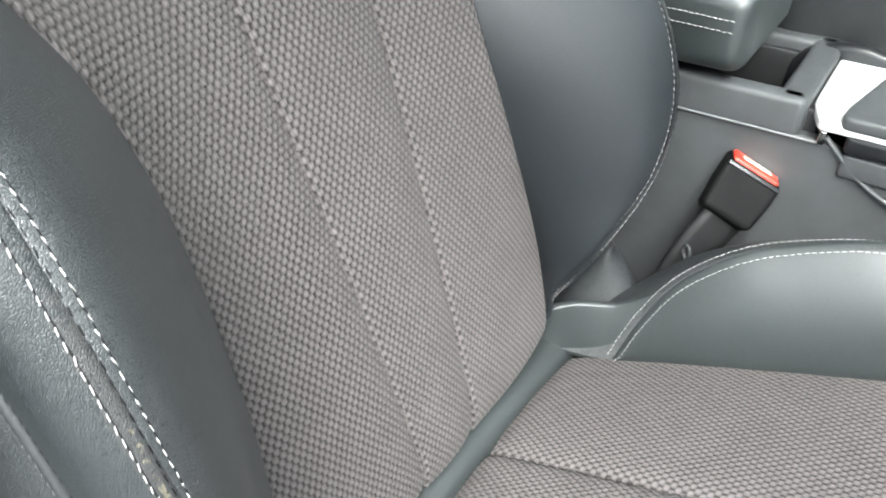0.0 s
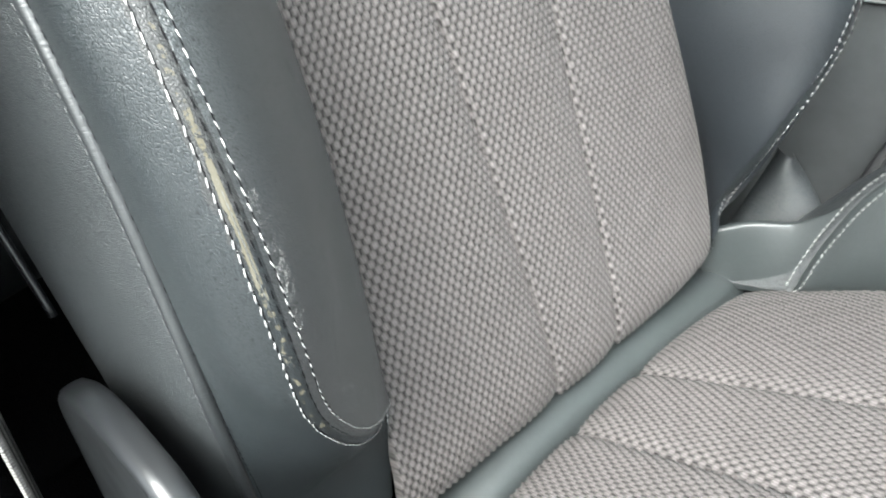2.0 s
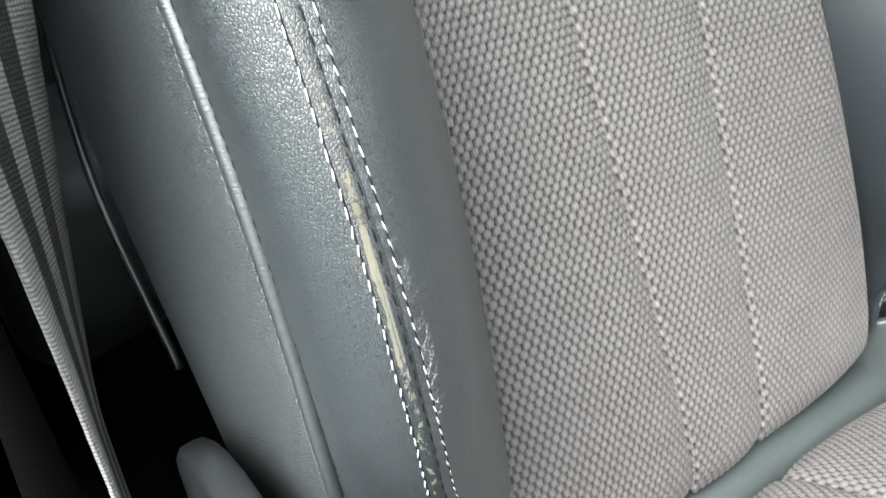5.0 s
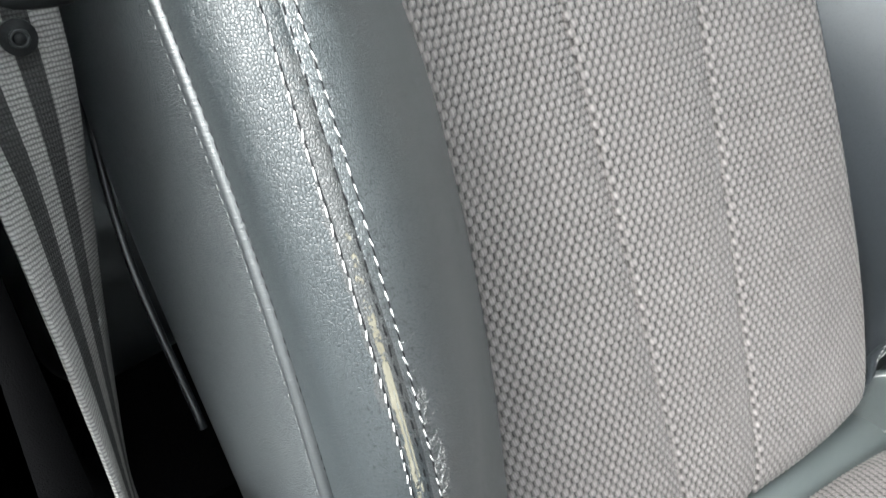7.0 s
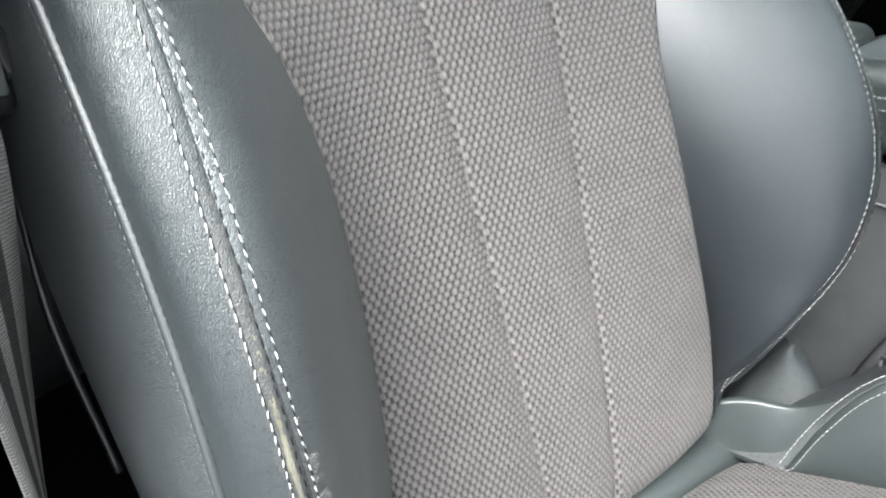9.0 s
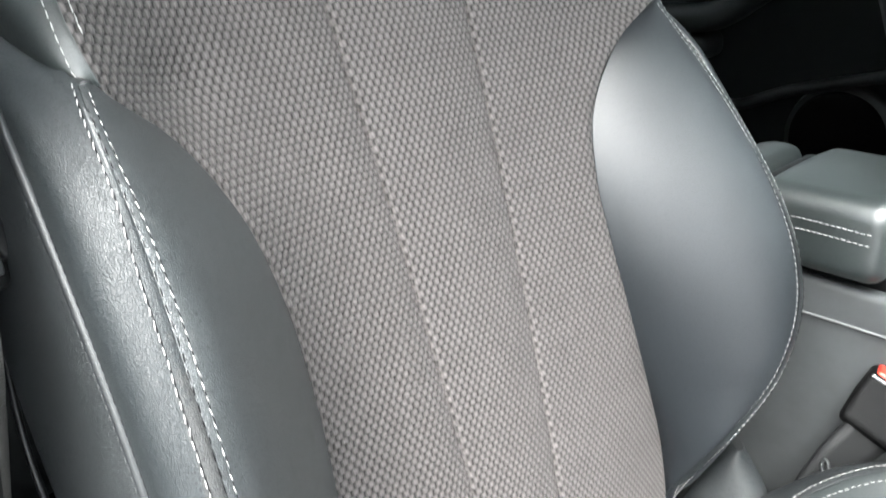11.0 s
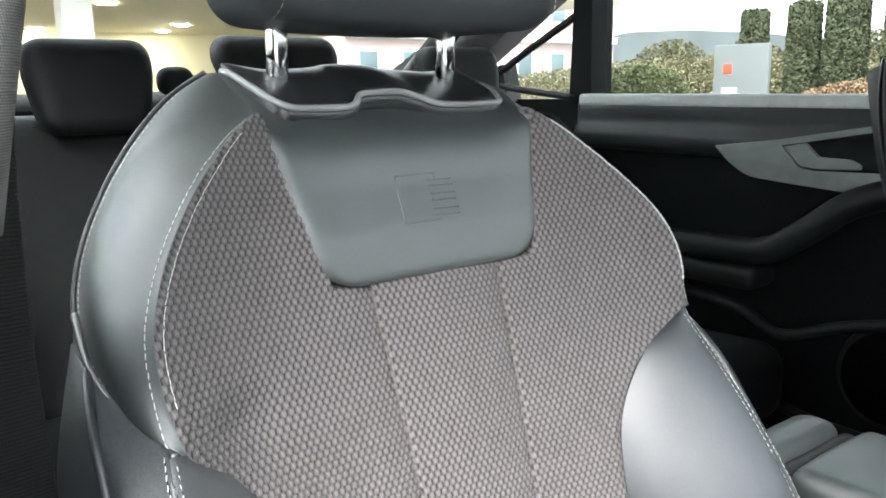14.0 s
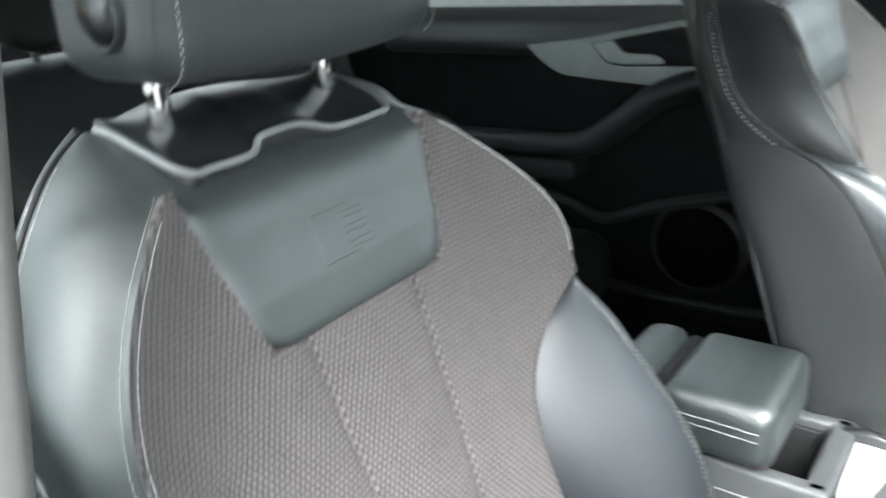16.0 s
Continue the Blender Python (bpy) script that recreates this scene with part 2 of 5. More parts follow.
CLOTH_FAR = weave("seat_cloth_far", (0.128, 0.117, 0.1115), (0.031, 0.028, 0.0268))
PIPING = piping_leather("piping_leather", (0.016, 0.0185, 0.020))
THREAD = plain("white_thread", (0.44, 0.44, 0.43), 0.7, var=0.15, scale=900)
GREY_THREAD = plain("grey_thread", (0.075, 0.075, 0.075), 0.6, var=0.15, scale=300)
DARK_THREAD = plain("dark_thread", (0.008, 0.008, 0.009), 0.9, spec=0.1)
PLASTIC = plain("black_plastic", (0.009, 0.0095, 0.010), 0.55, grain=0.00012, gscale=1100, spec=0.35)
PLASTIC_GLOSS = plain("smooth_black_plastic", (0.012, 0.013, 0.014), 0.32)
PLASTIC_GREY = plain("grey_plastic", (0.055, 0.058, 0.060), 0.42, grain=0.00008, gscale=1300)
GREY_EDGE = plain("grey_edge_plastic", (0.16, 0.165, 0.165), 0.45)
PILLAR_GREY = plain("pillar_grey_plastic", (0.020, 0.021, 0.021), 0.7, var=0.06, grain=0.0002, gscale=700)
PILLAR_CLOTH = knit("pillar_cloth", (0.13, 0.13, 0.124))
BELT_BLACK = plain("belt_black", (0.006, 0.0065, 0.007), 0.5, spec=0.25)
WEBBING = webbing("belt_webbing")
CHROME = plain("chrome", (0.80, 0.80, 0.80), 0.12, 1.0, 0.03)
ALU = plain("silver_trim", (0.80, 0.81, 0.81), 0.34, 0.25, 0.04, 120)
BUCKLE = plain("buckle_plastic", (0.004, 0.004, 0.0042), 0.7, grain=0.00012, gscale=1100, spec=0.15)
SILL = plain("sill_vinyl", (0.012, 0.0145, 0.0147), 0.42, grain=0.0001, spec=0.42)
SATIN = plain("satin_grey_trim", (0.19, 0.213, 0.206), 0.42, 0.2)
SILL_SHINE = plain("sill_shine", (0.50, 0.53, 0.52), 0.5)
RED = plain("red_button_plastic", (0.70, 0.045, 0.025), 0.35)
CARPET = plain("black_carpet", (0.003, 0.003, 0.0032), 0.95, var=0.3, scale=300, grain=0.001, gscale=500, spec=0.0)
HEADLINER = plain("headliner_cloth", (0.012, 0.012, 0.0125), 0.9, var=0.1, spec=0.1)
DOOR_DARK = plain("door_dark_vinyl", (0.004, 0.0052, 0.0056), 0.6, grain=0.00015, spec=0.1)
DOOR_TOP = plain("door_top_vinyl", (0.009, 0.0105, 0.011), 0.5, grain=0.00015, spec=0.25)


def glass():
    k = Mat("tinted_glass")
    k.put("Base Color", (0.62, 0.66, 0.64)).put("Roughness", 0.0).put("IOR", 1.05).put("Transmission Weight", 1.0)
    return k.m


GLASS = glass()


# ---------------------------------------------------------------- mesh helpers
def to_mesh(name, verts, faces, mat, uvs=None, smooth=True):
    me = bpy.data.meshes.new(name)
    me.from_pydata(np.asarray(verts, dtype=float).tolist(), [], faces)
    me.materials.append(mat)
    if uvs is not None:
        lay = me.uv_layers.new(name="UVMap")
        idx = np.empty(len(me.loops), dtype=np.int32)
        me.loops.foreach_get("vertex_index", idx)
        lay.data.foreach_set("uv", np.asarray(uvs, dtype=np.float32)[idx].ravel())
    me.polygons.foreach_set("use_smooth", [smooth] * len(me.polygons))
    me.update()
    return me


def child(name, me, parent, label=""):
    ob = new(name, me)
    ob.parent = parent
    if label:
        ob["label"] = label
    return ob


def part(name, bm, mat, parent, label="", smooth=True):
    """Links a bmesh as one mesh object under a thing or a part."""
    me = bpy.data.meshes.new(name)
    bmesh.ops.recalc_face_normals(bm, faces=bm.faces)
    bm.to_mesh(me)
    bm.free()
    me.materials.append(mat)
    me.polygons.foreach_set("use_smooth", [smooth] * len(me.polygons))
    return child(name, me, parent, label)


def thing(name, label, category, at=(0, 0, 0), group="", kind=""):
    ob = new(name)
    ob.empty_display_size = 0.05
    ob.location = at
    return tagged(ob, label, category, group, kind)


def single(name, me, label, category, group="", kind=""):
    return tagged(new(name, me), label, category, group, kind)


def grid_faces(nu, nv, wrap=False):
    f = []
    for i in range(nu - 1):
        for j in range(nv - 1 if not wrap else nv):
            a, b = i * nv + j, i * nv + (j + 1) % nv
            f.append((a, b, b + nv, a + nv))
    return f


def rbox(size, r, seg=4, mid=1, bend=None, at=(0, 0, 0), m=None):
    """A box with rounded edges; bend maps its vertices for tapered and bowed shapes."""
    h = [s / 2 for s in size]
    r = min(r, min(h) * 0.999)

    def axis(hh):
        core = hh - r
        out = [-core - r * math.cos(math.pi / 2 * i / seg) for i in range(seg)]
        out += [-core + 2 * core * i / mid for i in range(mid + 1)]
        out += [core + r * math.sin(math.pi / 2 * i / seg) for i in range(1, seg + 1)]
        return out

    ax = [axis(x) for x in h]
    bm = bmesh.new()
    seen = {}

    def vert(p):
        c = [max(-(hh - r), min(hh - r, q)) for q, hh in zip(p, h)]
        d = Vector([q - cc for q, cc in zip(p, c)])
        # spread the corner samples over the rounding
        k = max(abs(x) for x in d)
        q = Vector(c) + (d.normalized() * r if k > 1e-9 else d)
        key = tuple(round(x, 6) for x in q)
        if key not in seen:
            w = Vector(bend(q)) if bend else q
            w = (m @ w) if m else w
            seen[key] = bm.verts.new(w + Vector(at))
        return seen[key]

    for a in range(3):
        b, c = (a + 1) % 3, (a + 2) % 3
        for s in (-h[a], h[a]):
            for i in range(len(ax[b]) - 1):
                for j in range(len(ax[c]) - 1):
                    vs = []
                    for di, dj in ((0, 0), (1, 0), (1, 1), (0, 1)):
                        p = [0, 0, 0]
                        p[a], p[b], p[c] = s, ax[b][i + di], ax[c][j + dj]
                        v = vert(p)
                        if v not in vs:
                            vs.append(v)
                    if len(vs) > 2:
                        try:
                            bm.faces.new(vs)
                        except ValueError:
                            pass
    return bm


def prism(outline, depth, axis="x", at=0.0, r=0.0, seg=3):
    """A plate of the outline (2D), thick along an axis, with rounded rims."""
    bm = bmesh.new()

    def put(p, d):
        return {"x": (d, p[0], p[1]), "y": (p[0], d, p[1]), "z": (p[0], p[1], d)}[axis]

    vs = [bm.verts.new(put(p, at)) for p in outline]
    f = bm.faces.new(vs)
    ex = bmesh.ops.extrude_face_region(bm, geom=[f])
    mv = [g for g in ex["geom"] if isinstance(g, bmesh.types.BMVert)]
    bmesh.ops.translate(bm, vec=put((0, 0), depth), verts=mv)
    if r:
        es = [e for e in bm.edges if len(e.link_faces) == 2 and e.calc_face_angle(0) > 0.6]
        bmesh.ops.bevel(bm, geom=es, offset=r, segments=seg, affect="EDGES", profile=0.6, clamp_overlap=True)
    return bm


def rounded(pts, r, seg=5):
    """A 2D outline with its corners rounded; r is one radius or one for each corner."""
    out, n = [], len(pts)
    for i in range(n):
        p, a, b = Vector(pts[i]), Vector(pts[i - 1]), Vector(pts[(i + 1) % n])
        rr = r[i] if isinstance(r, (list, tuple)) else r
        da, db = (a - p), (b - p)
        rr = min(rr, da.length * 0.49, db.length * 0.49)
        if rr < 1e-5:
            out.append(tuple(p))
            continue
        p0, p1 = p + da.normalized() * rr, p + db.normalized() * rr
        for k in range(seg + 1):
            t = k / seg
            out.append(tuple(p0 * (1 - t) ** 2 + p * 2 * t * (1 - t) + p1 * t * t))
    return out


def spline(pts):
    """A smooth curve through points, by chord length: f(array of 0..1) gives places."""
    P = np.array(pts, dtype=float)
    d = np.r_[0, np.cumsum(np.linalg.norm(np.diff(P, axis=0), axis=1))]
    d /= d[-1]
    T = np.zeros_like(P)
    T[1:-1] = (P[2:] - P[:-2]) / (d[2:] - d[:-2])[:, None]
    T[0], T[-1] = (P[1] - P[0]) / (d[1] - d[0]), (P[-1] - P[-2]) / (d[-1] - d[-2])

    def f(s):
        s = np.clip(np.atleast_1d(np.asarray(s, dtype=float)), 0, 1)
        i = np.clip(np.searchsorted(d, s, side="right") - 1, 0, len(d) - 2)
        h = (d[i + 1] - d[i])
        t = ((s - d[i]) / h)[:, None]
        h = h[:, None]
        return ((2 * t**3 - 3 * t**2 + 1) * P[i] + (t**3 - 2 * t**2 + t) * h * T[i]
                + (-2 * t**3 + 3 * t**2) * P[i + 1] + (t**3 - t**2) * h * T[i + 1])

    return f


def tube(curve, radius, n=80, ring=8):
    """A round cord along a curve, its ends closed."""
    s = np.linspace(0, 1, n)
    P = curve(s)
    tan = np.gradient(P, axis=0)
    tan /= np.linalg.norm(tan, axis=1)[:, None]
    up = np.array([0.3, 0.5, 0.8])
    x = np.cross(tan, up)
    x /= np.linalg.norm(x, axis=1)[:, None]
    y = np.cross(tan, x)
    a = np.linspace(0, 2 * np.pi, ring, endpoint=False)
    V = (P[:, None] + radius * (np.cos(a)[None, :, None] * x[:, None] + np.sin(a)[None, :, None] * y[:, None])).reshape(-1, 3)
    F = grid_faces(n, ring, True)
    F += [tuple(range(ring))[::-1], tuple(range((n - 1) * ring, n * ring))]
    return V, F


def ease(x):
    x = np.clip(x, 0, 1)
    return x * x * (3 - 2 * x)


class Patch:
    """A stuffed panel between two curves: it swells by bulge between its seams and rolls in at them."""

    def __init__(self, A, B, bulge, flip=1, fullness=0.75, lead=0.0, trail=0.0, seam=0.0, fade=5.0):
        self.A, self.B, self.bulge, self.flip, self.full, self.lead, self.trail = A, B, bulge, flip, fullness, lead, trail
        self.seam, self.fade = seam, fade

    def at(self, s, t, lift=0.0):
        s, t = np.broadcast_arrays(np.atleast_1d(np.asarray(s, float)), np.atleast_1d(np.asarray(t, float)))
        a, b = self.A(s), self.B(s)
        e = 0.01
        da = self.A(np.clip(s + e, 0, 1)) - self.A(np.clip(s - e, 0, 1))
        db = self.B(np.clip(s + e, 0, 1)) - self.B(np.clip(s - e, 0, 1))
        n = np.cross(b - a, da + db)
        n = self.flip * n / (np.linalg.norm(n, axis=1)[:, None] + 1e-12)
        tc = np.clip(t, 0, 1)
        swell = (4 * tc * (1 - tc)) ** self.full
        bl = self.bulge(s) if callable(self.bulge) else self.bulge
        # extra roundness where the panel meets a ridge at its start or end
        span = np.linalg.norm(b - a, axis=1)
        lift = lift + span * (self.lead * tc * (1 - tc) ** 2 + self.trail * tc**5 * (1 - tc)) * ease(4 * s) * ease(self.fade * (1 - s))
        if self.seam:
            # the panels dive into the sewn ridge
            lift = lift - self.seam * np.exp(-span * (tc if self.lead else 1 - tc) / 0.0013)
        return a * (1 - t)[:, None] + b * t[:, None] + n * (bl * swell + lift)[:, None]

    def normal(self, s, t):
        e = 2e-3
        du = self.at(np.minimum(s + e, 1), t) - self.at(np.maximum(s - e, 0), t)
        dv = self.at(s, np.minimum(t + e, 1)) - self.at(s, np.maximum(t - e, 0))
        n = np.cross(dv, du) * self.flip
        return n / (np.linalg.norm(n, axis=1)[:, None] + 1e-12)

    def mesh(self, name, mat, ns=90, nt=24, tuck=0.006, uv=None):
        ss = np.linspace(0, 1, ns)
        q = np.linspace(0, 1, nt)
        tt = 0.5 - 0.5 * np.cos(np.pi * q)
        tt = 0.6 * tt + 0.4 * q
        rows, uvs = [], []
        for t, lift in [(0.0, -tuck)] + [(x, 0.0) for x in tt] + [(1.0, -tuck)]:
            P = self.at(ss, np.full(ns, t), np.zeros(ns) + lift)
            rows.append(P)
            if uv:
                uvs.append(uv(ss, np.full(ns, t), P))
            else:
                w = np.linalg.norm(self.B(ss) - self.A(ss), axis=1)
                uvs.append(np.stack([t * w, ss * 0.5], 1))
        V = np.concatenate(rows)
        return to_mesh(name, V, grid_faces(len(rows), ns), mat, np.concatenate(uvs))


def stitches(P, N, pitch=0.0050, length=0.0038, r=0.00031, tilt=0.0):
    """A row of raised thread stitches along a line of places P with normals N."""
    d = np.r_[0, np.cumsum(np.linalg.norm(np.diff(P, axis=0), axis=1))]
    n = int(d[-1] / pitch)
    V, F = [], []
    ring = 6
    prof = [(-0.5, 0.25), (-0.38, 0.8), (0.0, 1.0), (0.38, 0.8), (0.5, 0.25)]
    for k in range(n):
        c = (k + 0.5) * pitch
        g = [np.array([np.interp(c + o, d, P[:, i]) for i in range(3)]) for o in (-0.0015, 0, 0.0015)]
        nn = np.array([np.interp(c, d, N[:, i]) for i in range(3)])
        nn /= np.linalg.norm(nn)
        tn = g[2] - g[0]
        tn /= np.linalg.norm(tn) + 1e-12
        b = np.cross(nn, tn)
        b /= np.linalg.norm(b) + 1e-12
        lean_ = tilt + random.uniform(-0.10, 0.10)
        g[1] = g[1] + b * random.uniform(-0.00018, 0.00018)
        tn = tn * math.cos(lean_) + b * math.sin(lean_)
        b = np.cross(nn, tn)
        ln = length * random.uniform(0.9, 1.06)
        base = len(V)
        for o, s in prof:
            for a in range(ring):
                an = 2 * math.pi * a / ring
                V.append(g[1] + tn * (o * ln) + (b * math.cos(an) + nn * math.sin(an)) * r * s + nn * r * (0.25 + 0.5 * s))
        for i in range(len(prof) - 1):
            for a in range(ring):
                p, q = base + i * ring + a, base + i * ring + (a + 1) % ring
                F.append((p, q, q + ring, p + ring))
        F.append(tuple(base + a for a in range(ring))[::-1])
        F.append(tuple(base + (len(prof) - 1) * ring + a for a in range(ring)))
    return V, F


def tufted(name, P, UV, mat, height=0.0021, fade=1.0, px=0.0052, py=0.0042):
    """A woven panel as a grid of places, each tuft of the weave standing proud of it."""
    nr, nc = P.shape[:2]
    n = np.cross(np.gradient(P, axis=0), np.gradient(P, axis=1))
    n /= np.linalg.norm(n, axis=2)[..., None] + 1e-12
    if (n @ SEAT_OUT).mean() < 0:
        n = -n
    y = UV[..., 1] / py
    x = UV[..., 0] / px + 0.5 * np.mod(np.abs(np.floor(y)), 2)
    fy = y - np.floor(y) - 0.5

    def oval(p, q):
        return np.sqrt((np.abs(p - np.floor(p) - 0.5) / 0.45) ** 3.0 + (np.abs(q) / 0.66) ** 3.0)

    d = np.minimum(oval(x, fy), oval(x + 0.5, fy - np.sign(fy)))
    P = P + n * (height * fade * np.clip(1 - d, 0, 1) ** 0.55)[..., None]
    return to_mesh(name, P.reshape(-1, 3), grid_faces(nr, nc), mat, UV.reshape(-1, 2))


# ---------------------------------------------------------------- the seat's own axes
SEAT_BASE = np.array([0, 0, 0.33])
SEAT_UP = np.array([0, 0.27108, 0.96256])
SEAT_OUT = np.array([0, -0.96256, 0.27108])


def sl(u, v, w):
    """Across, up along the backrest and out from it, to the place."""
    u, v, w = np.broadcast_arrays(np.asarray(u, float), np.asarray(v, float), np.asarray(w, float))
    return SEAT_BASE + u[..., None] * np.array([1.0, 0, 0]) + v[..., None] * SEAT_UP + w[..., None] * SEAT_OUT


def seat_curve(side, pts):
    """pts: (height, half-width, depth)."""
    p = np.array(pts)
    return spline(sl(side * p[:, 1], p[:, 0], p[:, 2]))


EDGE_L = [(-0.014, 0.160, -0.006), (0.048, 0.1481, -0.0068), (0.095, 0.1363, -0.0088), (0.143, 0.1309, -0.0066), (0.19, 0.1307, 0.0),
          (0.237, 0.1346, 0.0099), (0.285, 0.1429, 0.0225), (0.333, 0.1577, 0.0339), (0.375, 0.181, 0.040), (0.402, 0.213, 0.056)]
EDGE_R = [(-0.017, 0.160, -0.008), (0.02, 0.168, -0.010), (0.048, 0.169, -0.0085), (0.095, 0.1559, 0.0013), (0.143, 0.1419, 0.0102), (0.19, 0.1308, 0.0163),
          (0.237, 0.1235, 0.0184), (0.285, 0.1225, 0.0171), (0.333, 0.1339, 0.0167), (0.375, 0.163, 0.025), (0.401, 0.205, 0.034)]
RIDGE_L = [(0.040, 0.149, -0.003), (0.047, 0.166, 0.016), (0.062, 0.187, 0.041), (0.083, 0.207, 0.064), (0.110, 0.2225, 0.085), (0.143, 0.2286, 0.1014),
           (0.184, 0.2328, 0.1143), (0.225, 0.2346, 0.1198), (0.266, 0.2339, 0.1182), (0.307, 0.2317, 0.1108), (0.349, 0.2295, 0.1003), (0.39, 0.2275, 0.083), (0.404, 0.224, 0.070)]
RIDGE_R = [(0.0, 0.165, -0.003), (0.03, 0.1585, 0.026), (0.066, 0.164, 0.062), (0.113, 0.1887, 0.096), (0.159, 0.2061, 0.1106), (0.205, 0.2147, 0.1104), (0.251, 0.2176, 0.0998),
           (0.297, 0.2168, 0.0827), (0.344, 0.213, 0.0623), (0.385, 0.2085, 0.0425), (0.402, 0.2065, 0.036)]
PIPE = [(-0.03, 0.230, -0.025), (0.02, 0.2345, 0.0), (0.06, 0.2396, 0.0231), (0.105, 0.2452, 0.0484), (0.15, 0.2474, 0.0643), (0.195, 0.248, 0.073),
        (0.24, 0.2482, 0.0757), (0.285, 0.2486, 0.0736), (0.33, 0.2492, 0.0671), (0.375, 0.2495, 0.0562), (0.42, 0.2475, 0.034), (0.445, 0.240, 0.004), (0.462, 0.228, -0.030)]
WING_IN_L = [(0.402, 0.2135, 0.062), (0.42, 0.2180, 0.062), (0.44, 0.2192, 0.058), (0.463, 0.2155, 0.0495), (0.49, 0.2035, 0.0379), (0.517, 0.1860, 0.0267),
             (0.545, 0.1630, 0.0167), (0.573, 0.1340, 0.005), (0.592, 0.104, -0.012)]
WING_IN_R = [(0.401, 0.205, 0.034), (0.42, 0.2087, 0.0375), (0.44, 0.2092, 0.0395), (0.463, 0.2052, 0.0383), (0.49, 0.1937, 0.032), (0.517, 0.1756, 0.0224),
             (0.545, 0.1515, 0.0121), (0.573, 0.1227, 0.001), (0.592, 0.100, -0.012)]
WING_OUT = [(0.402, 0.219, 0.062), (0.412, 0.2259, 0.0386), (0.445, 0.2358, -0.0013), (0.478, 0.234, -0.0301), (0.51, 0.2235, -0.048), (0.542, 0.2065, -0.0578),
            (0.575, 0.1832, -0.0655), (0.603, 0.157, -0.073), (0.620, 0.135, -0.080), (0.632, 0.112, -0.086)]
BACK = [(-0.06, 0.235, -0.075), (0.05, 0.244, -0.06), (0.15, 0.250, -0.05), (0.24, 0.254, -0.05), (0.32, 0.253, -0.052), (0.40, 0.245, -0.058), (0.46, 0.231, -0.064),
        (0.51, 0.214, -0.071), (0.55, 0.194, -0.077), (0.585, 0.168, -0.083), (0.61, 0.143, -0.088), (0.636, 0.107, -0.096)]


def edge_at(v, side):
    """Half-width and depth of the cloth's border at height v."""
    lo, hi = (EDGE_L, WING_IN_L) if side < 0 else (EDGE_R, WING_IN_R)
    vv = np.asarray(v, float)
    f1 = np.array(lo)
    f2 = np.array(hi)
    # smooth through all the knots of both borders
    allv = np.r_[f1[:-1, 0], f2[:, 0]]
    hh, ww = np.r_[f1[:-1, 1], f2[:, 1]], np.r_[f1[:-1, 2], f2[:, 2]]

    def smooth(y):
        d = np.gradient(y, allv)
        i = np.clip(np.searchsorted(allv, vv, side="right") - 1, 0, len(allv) - 2)
        h = allv[i + 1] - allv[i]
        t = np.clip((vv - allv[i]) / h, 0, 1)
        return ((2 * t**3 - 3 * t**2 + 1) * y[i] + (t**3 - 2 * t**2 + t) * h * d[i]
                + (-2 * t**3 + 3 * t**2) * y[i + 1] + (t**3 - t**2) * h * d[i + 1])

    return smooth(hh), smooth(ww)


def centre_depth(v):
    s = np.clip(np.asarray(v, float) / 0.46, -0.1, 1.4)
    return 0.0062 * 4 * s * (1 - s) * (s < 1) - 0.006 * s - 9.5 * np.clip(np.asarray(v, float) - 0.545, 0, 1) ** 2 - 0.004 * np.clip((np.asarray(v, float) - 0.50) / 0.03, 0, 1)


def channel_at(v):
    return 0.0325 + (0.0555 - 0.0325) * np.asarray(v, float) / 0.46


def cloth_surface(u, v):
    """Depth of the backrest's cloth."""
    side = np.where(u < 0, -1, 1)
    hl, wl_ = edge_at(v, -1)
    hr, wr = edge_at(v, 1)
    h, we = np.where(side < 0, hl, hr), np.where(side < 0, wl_, wr)
    wc = centre_depth(v)
    # the cloth is drawn in where the shoulder meets the near bolster
    dent = 0.010 * np.exp(-(((u + 0.168) / 0.026) ** 2) - ((np.asarray(v, float) - 0.402) / 0.024) ** 2)
    return wc + (we - wc) * np.clip(np.abs(u) / h, 0, 1.2) ** 3.2 - dent


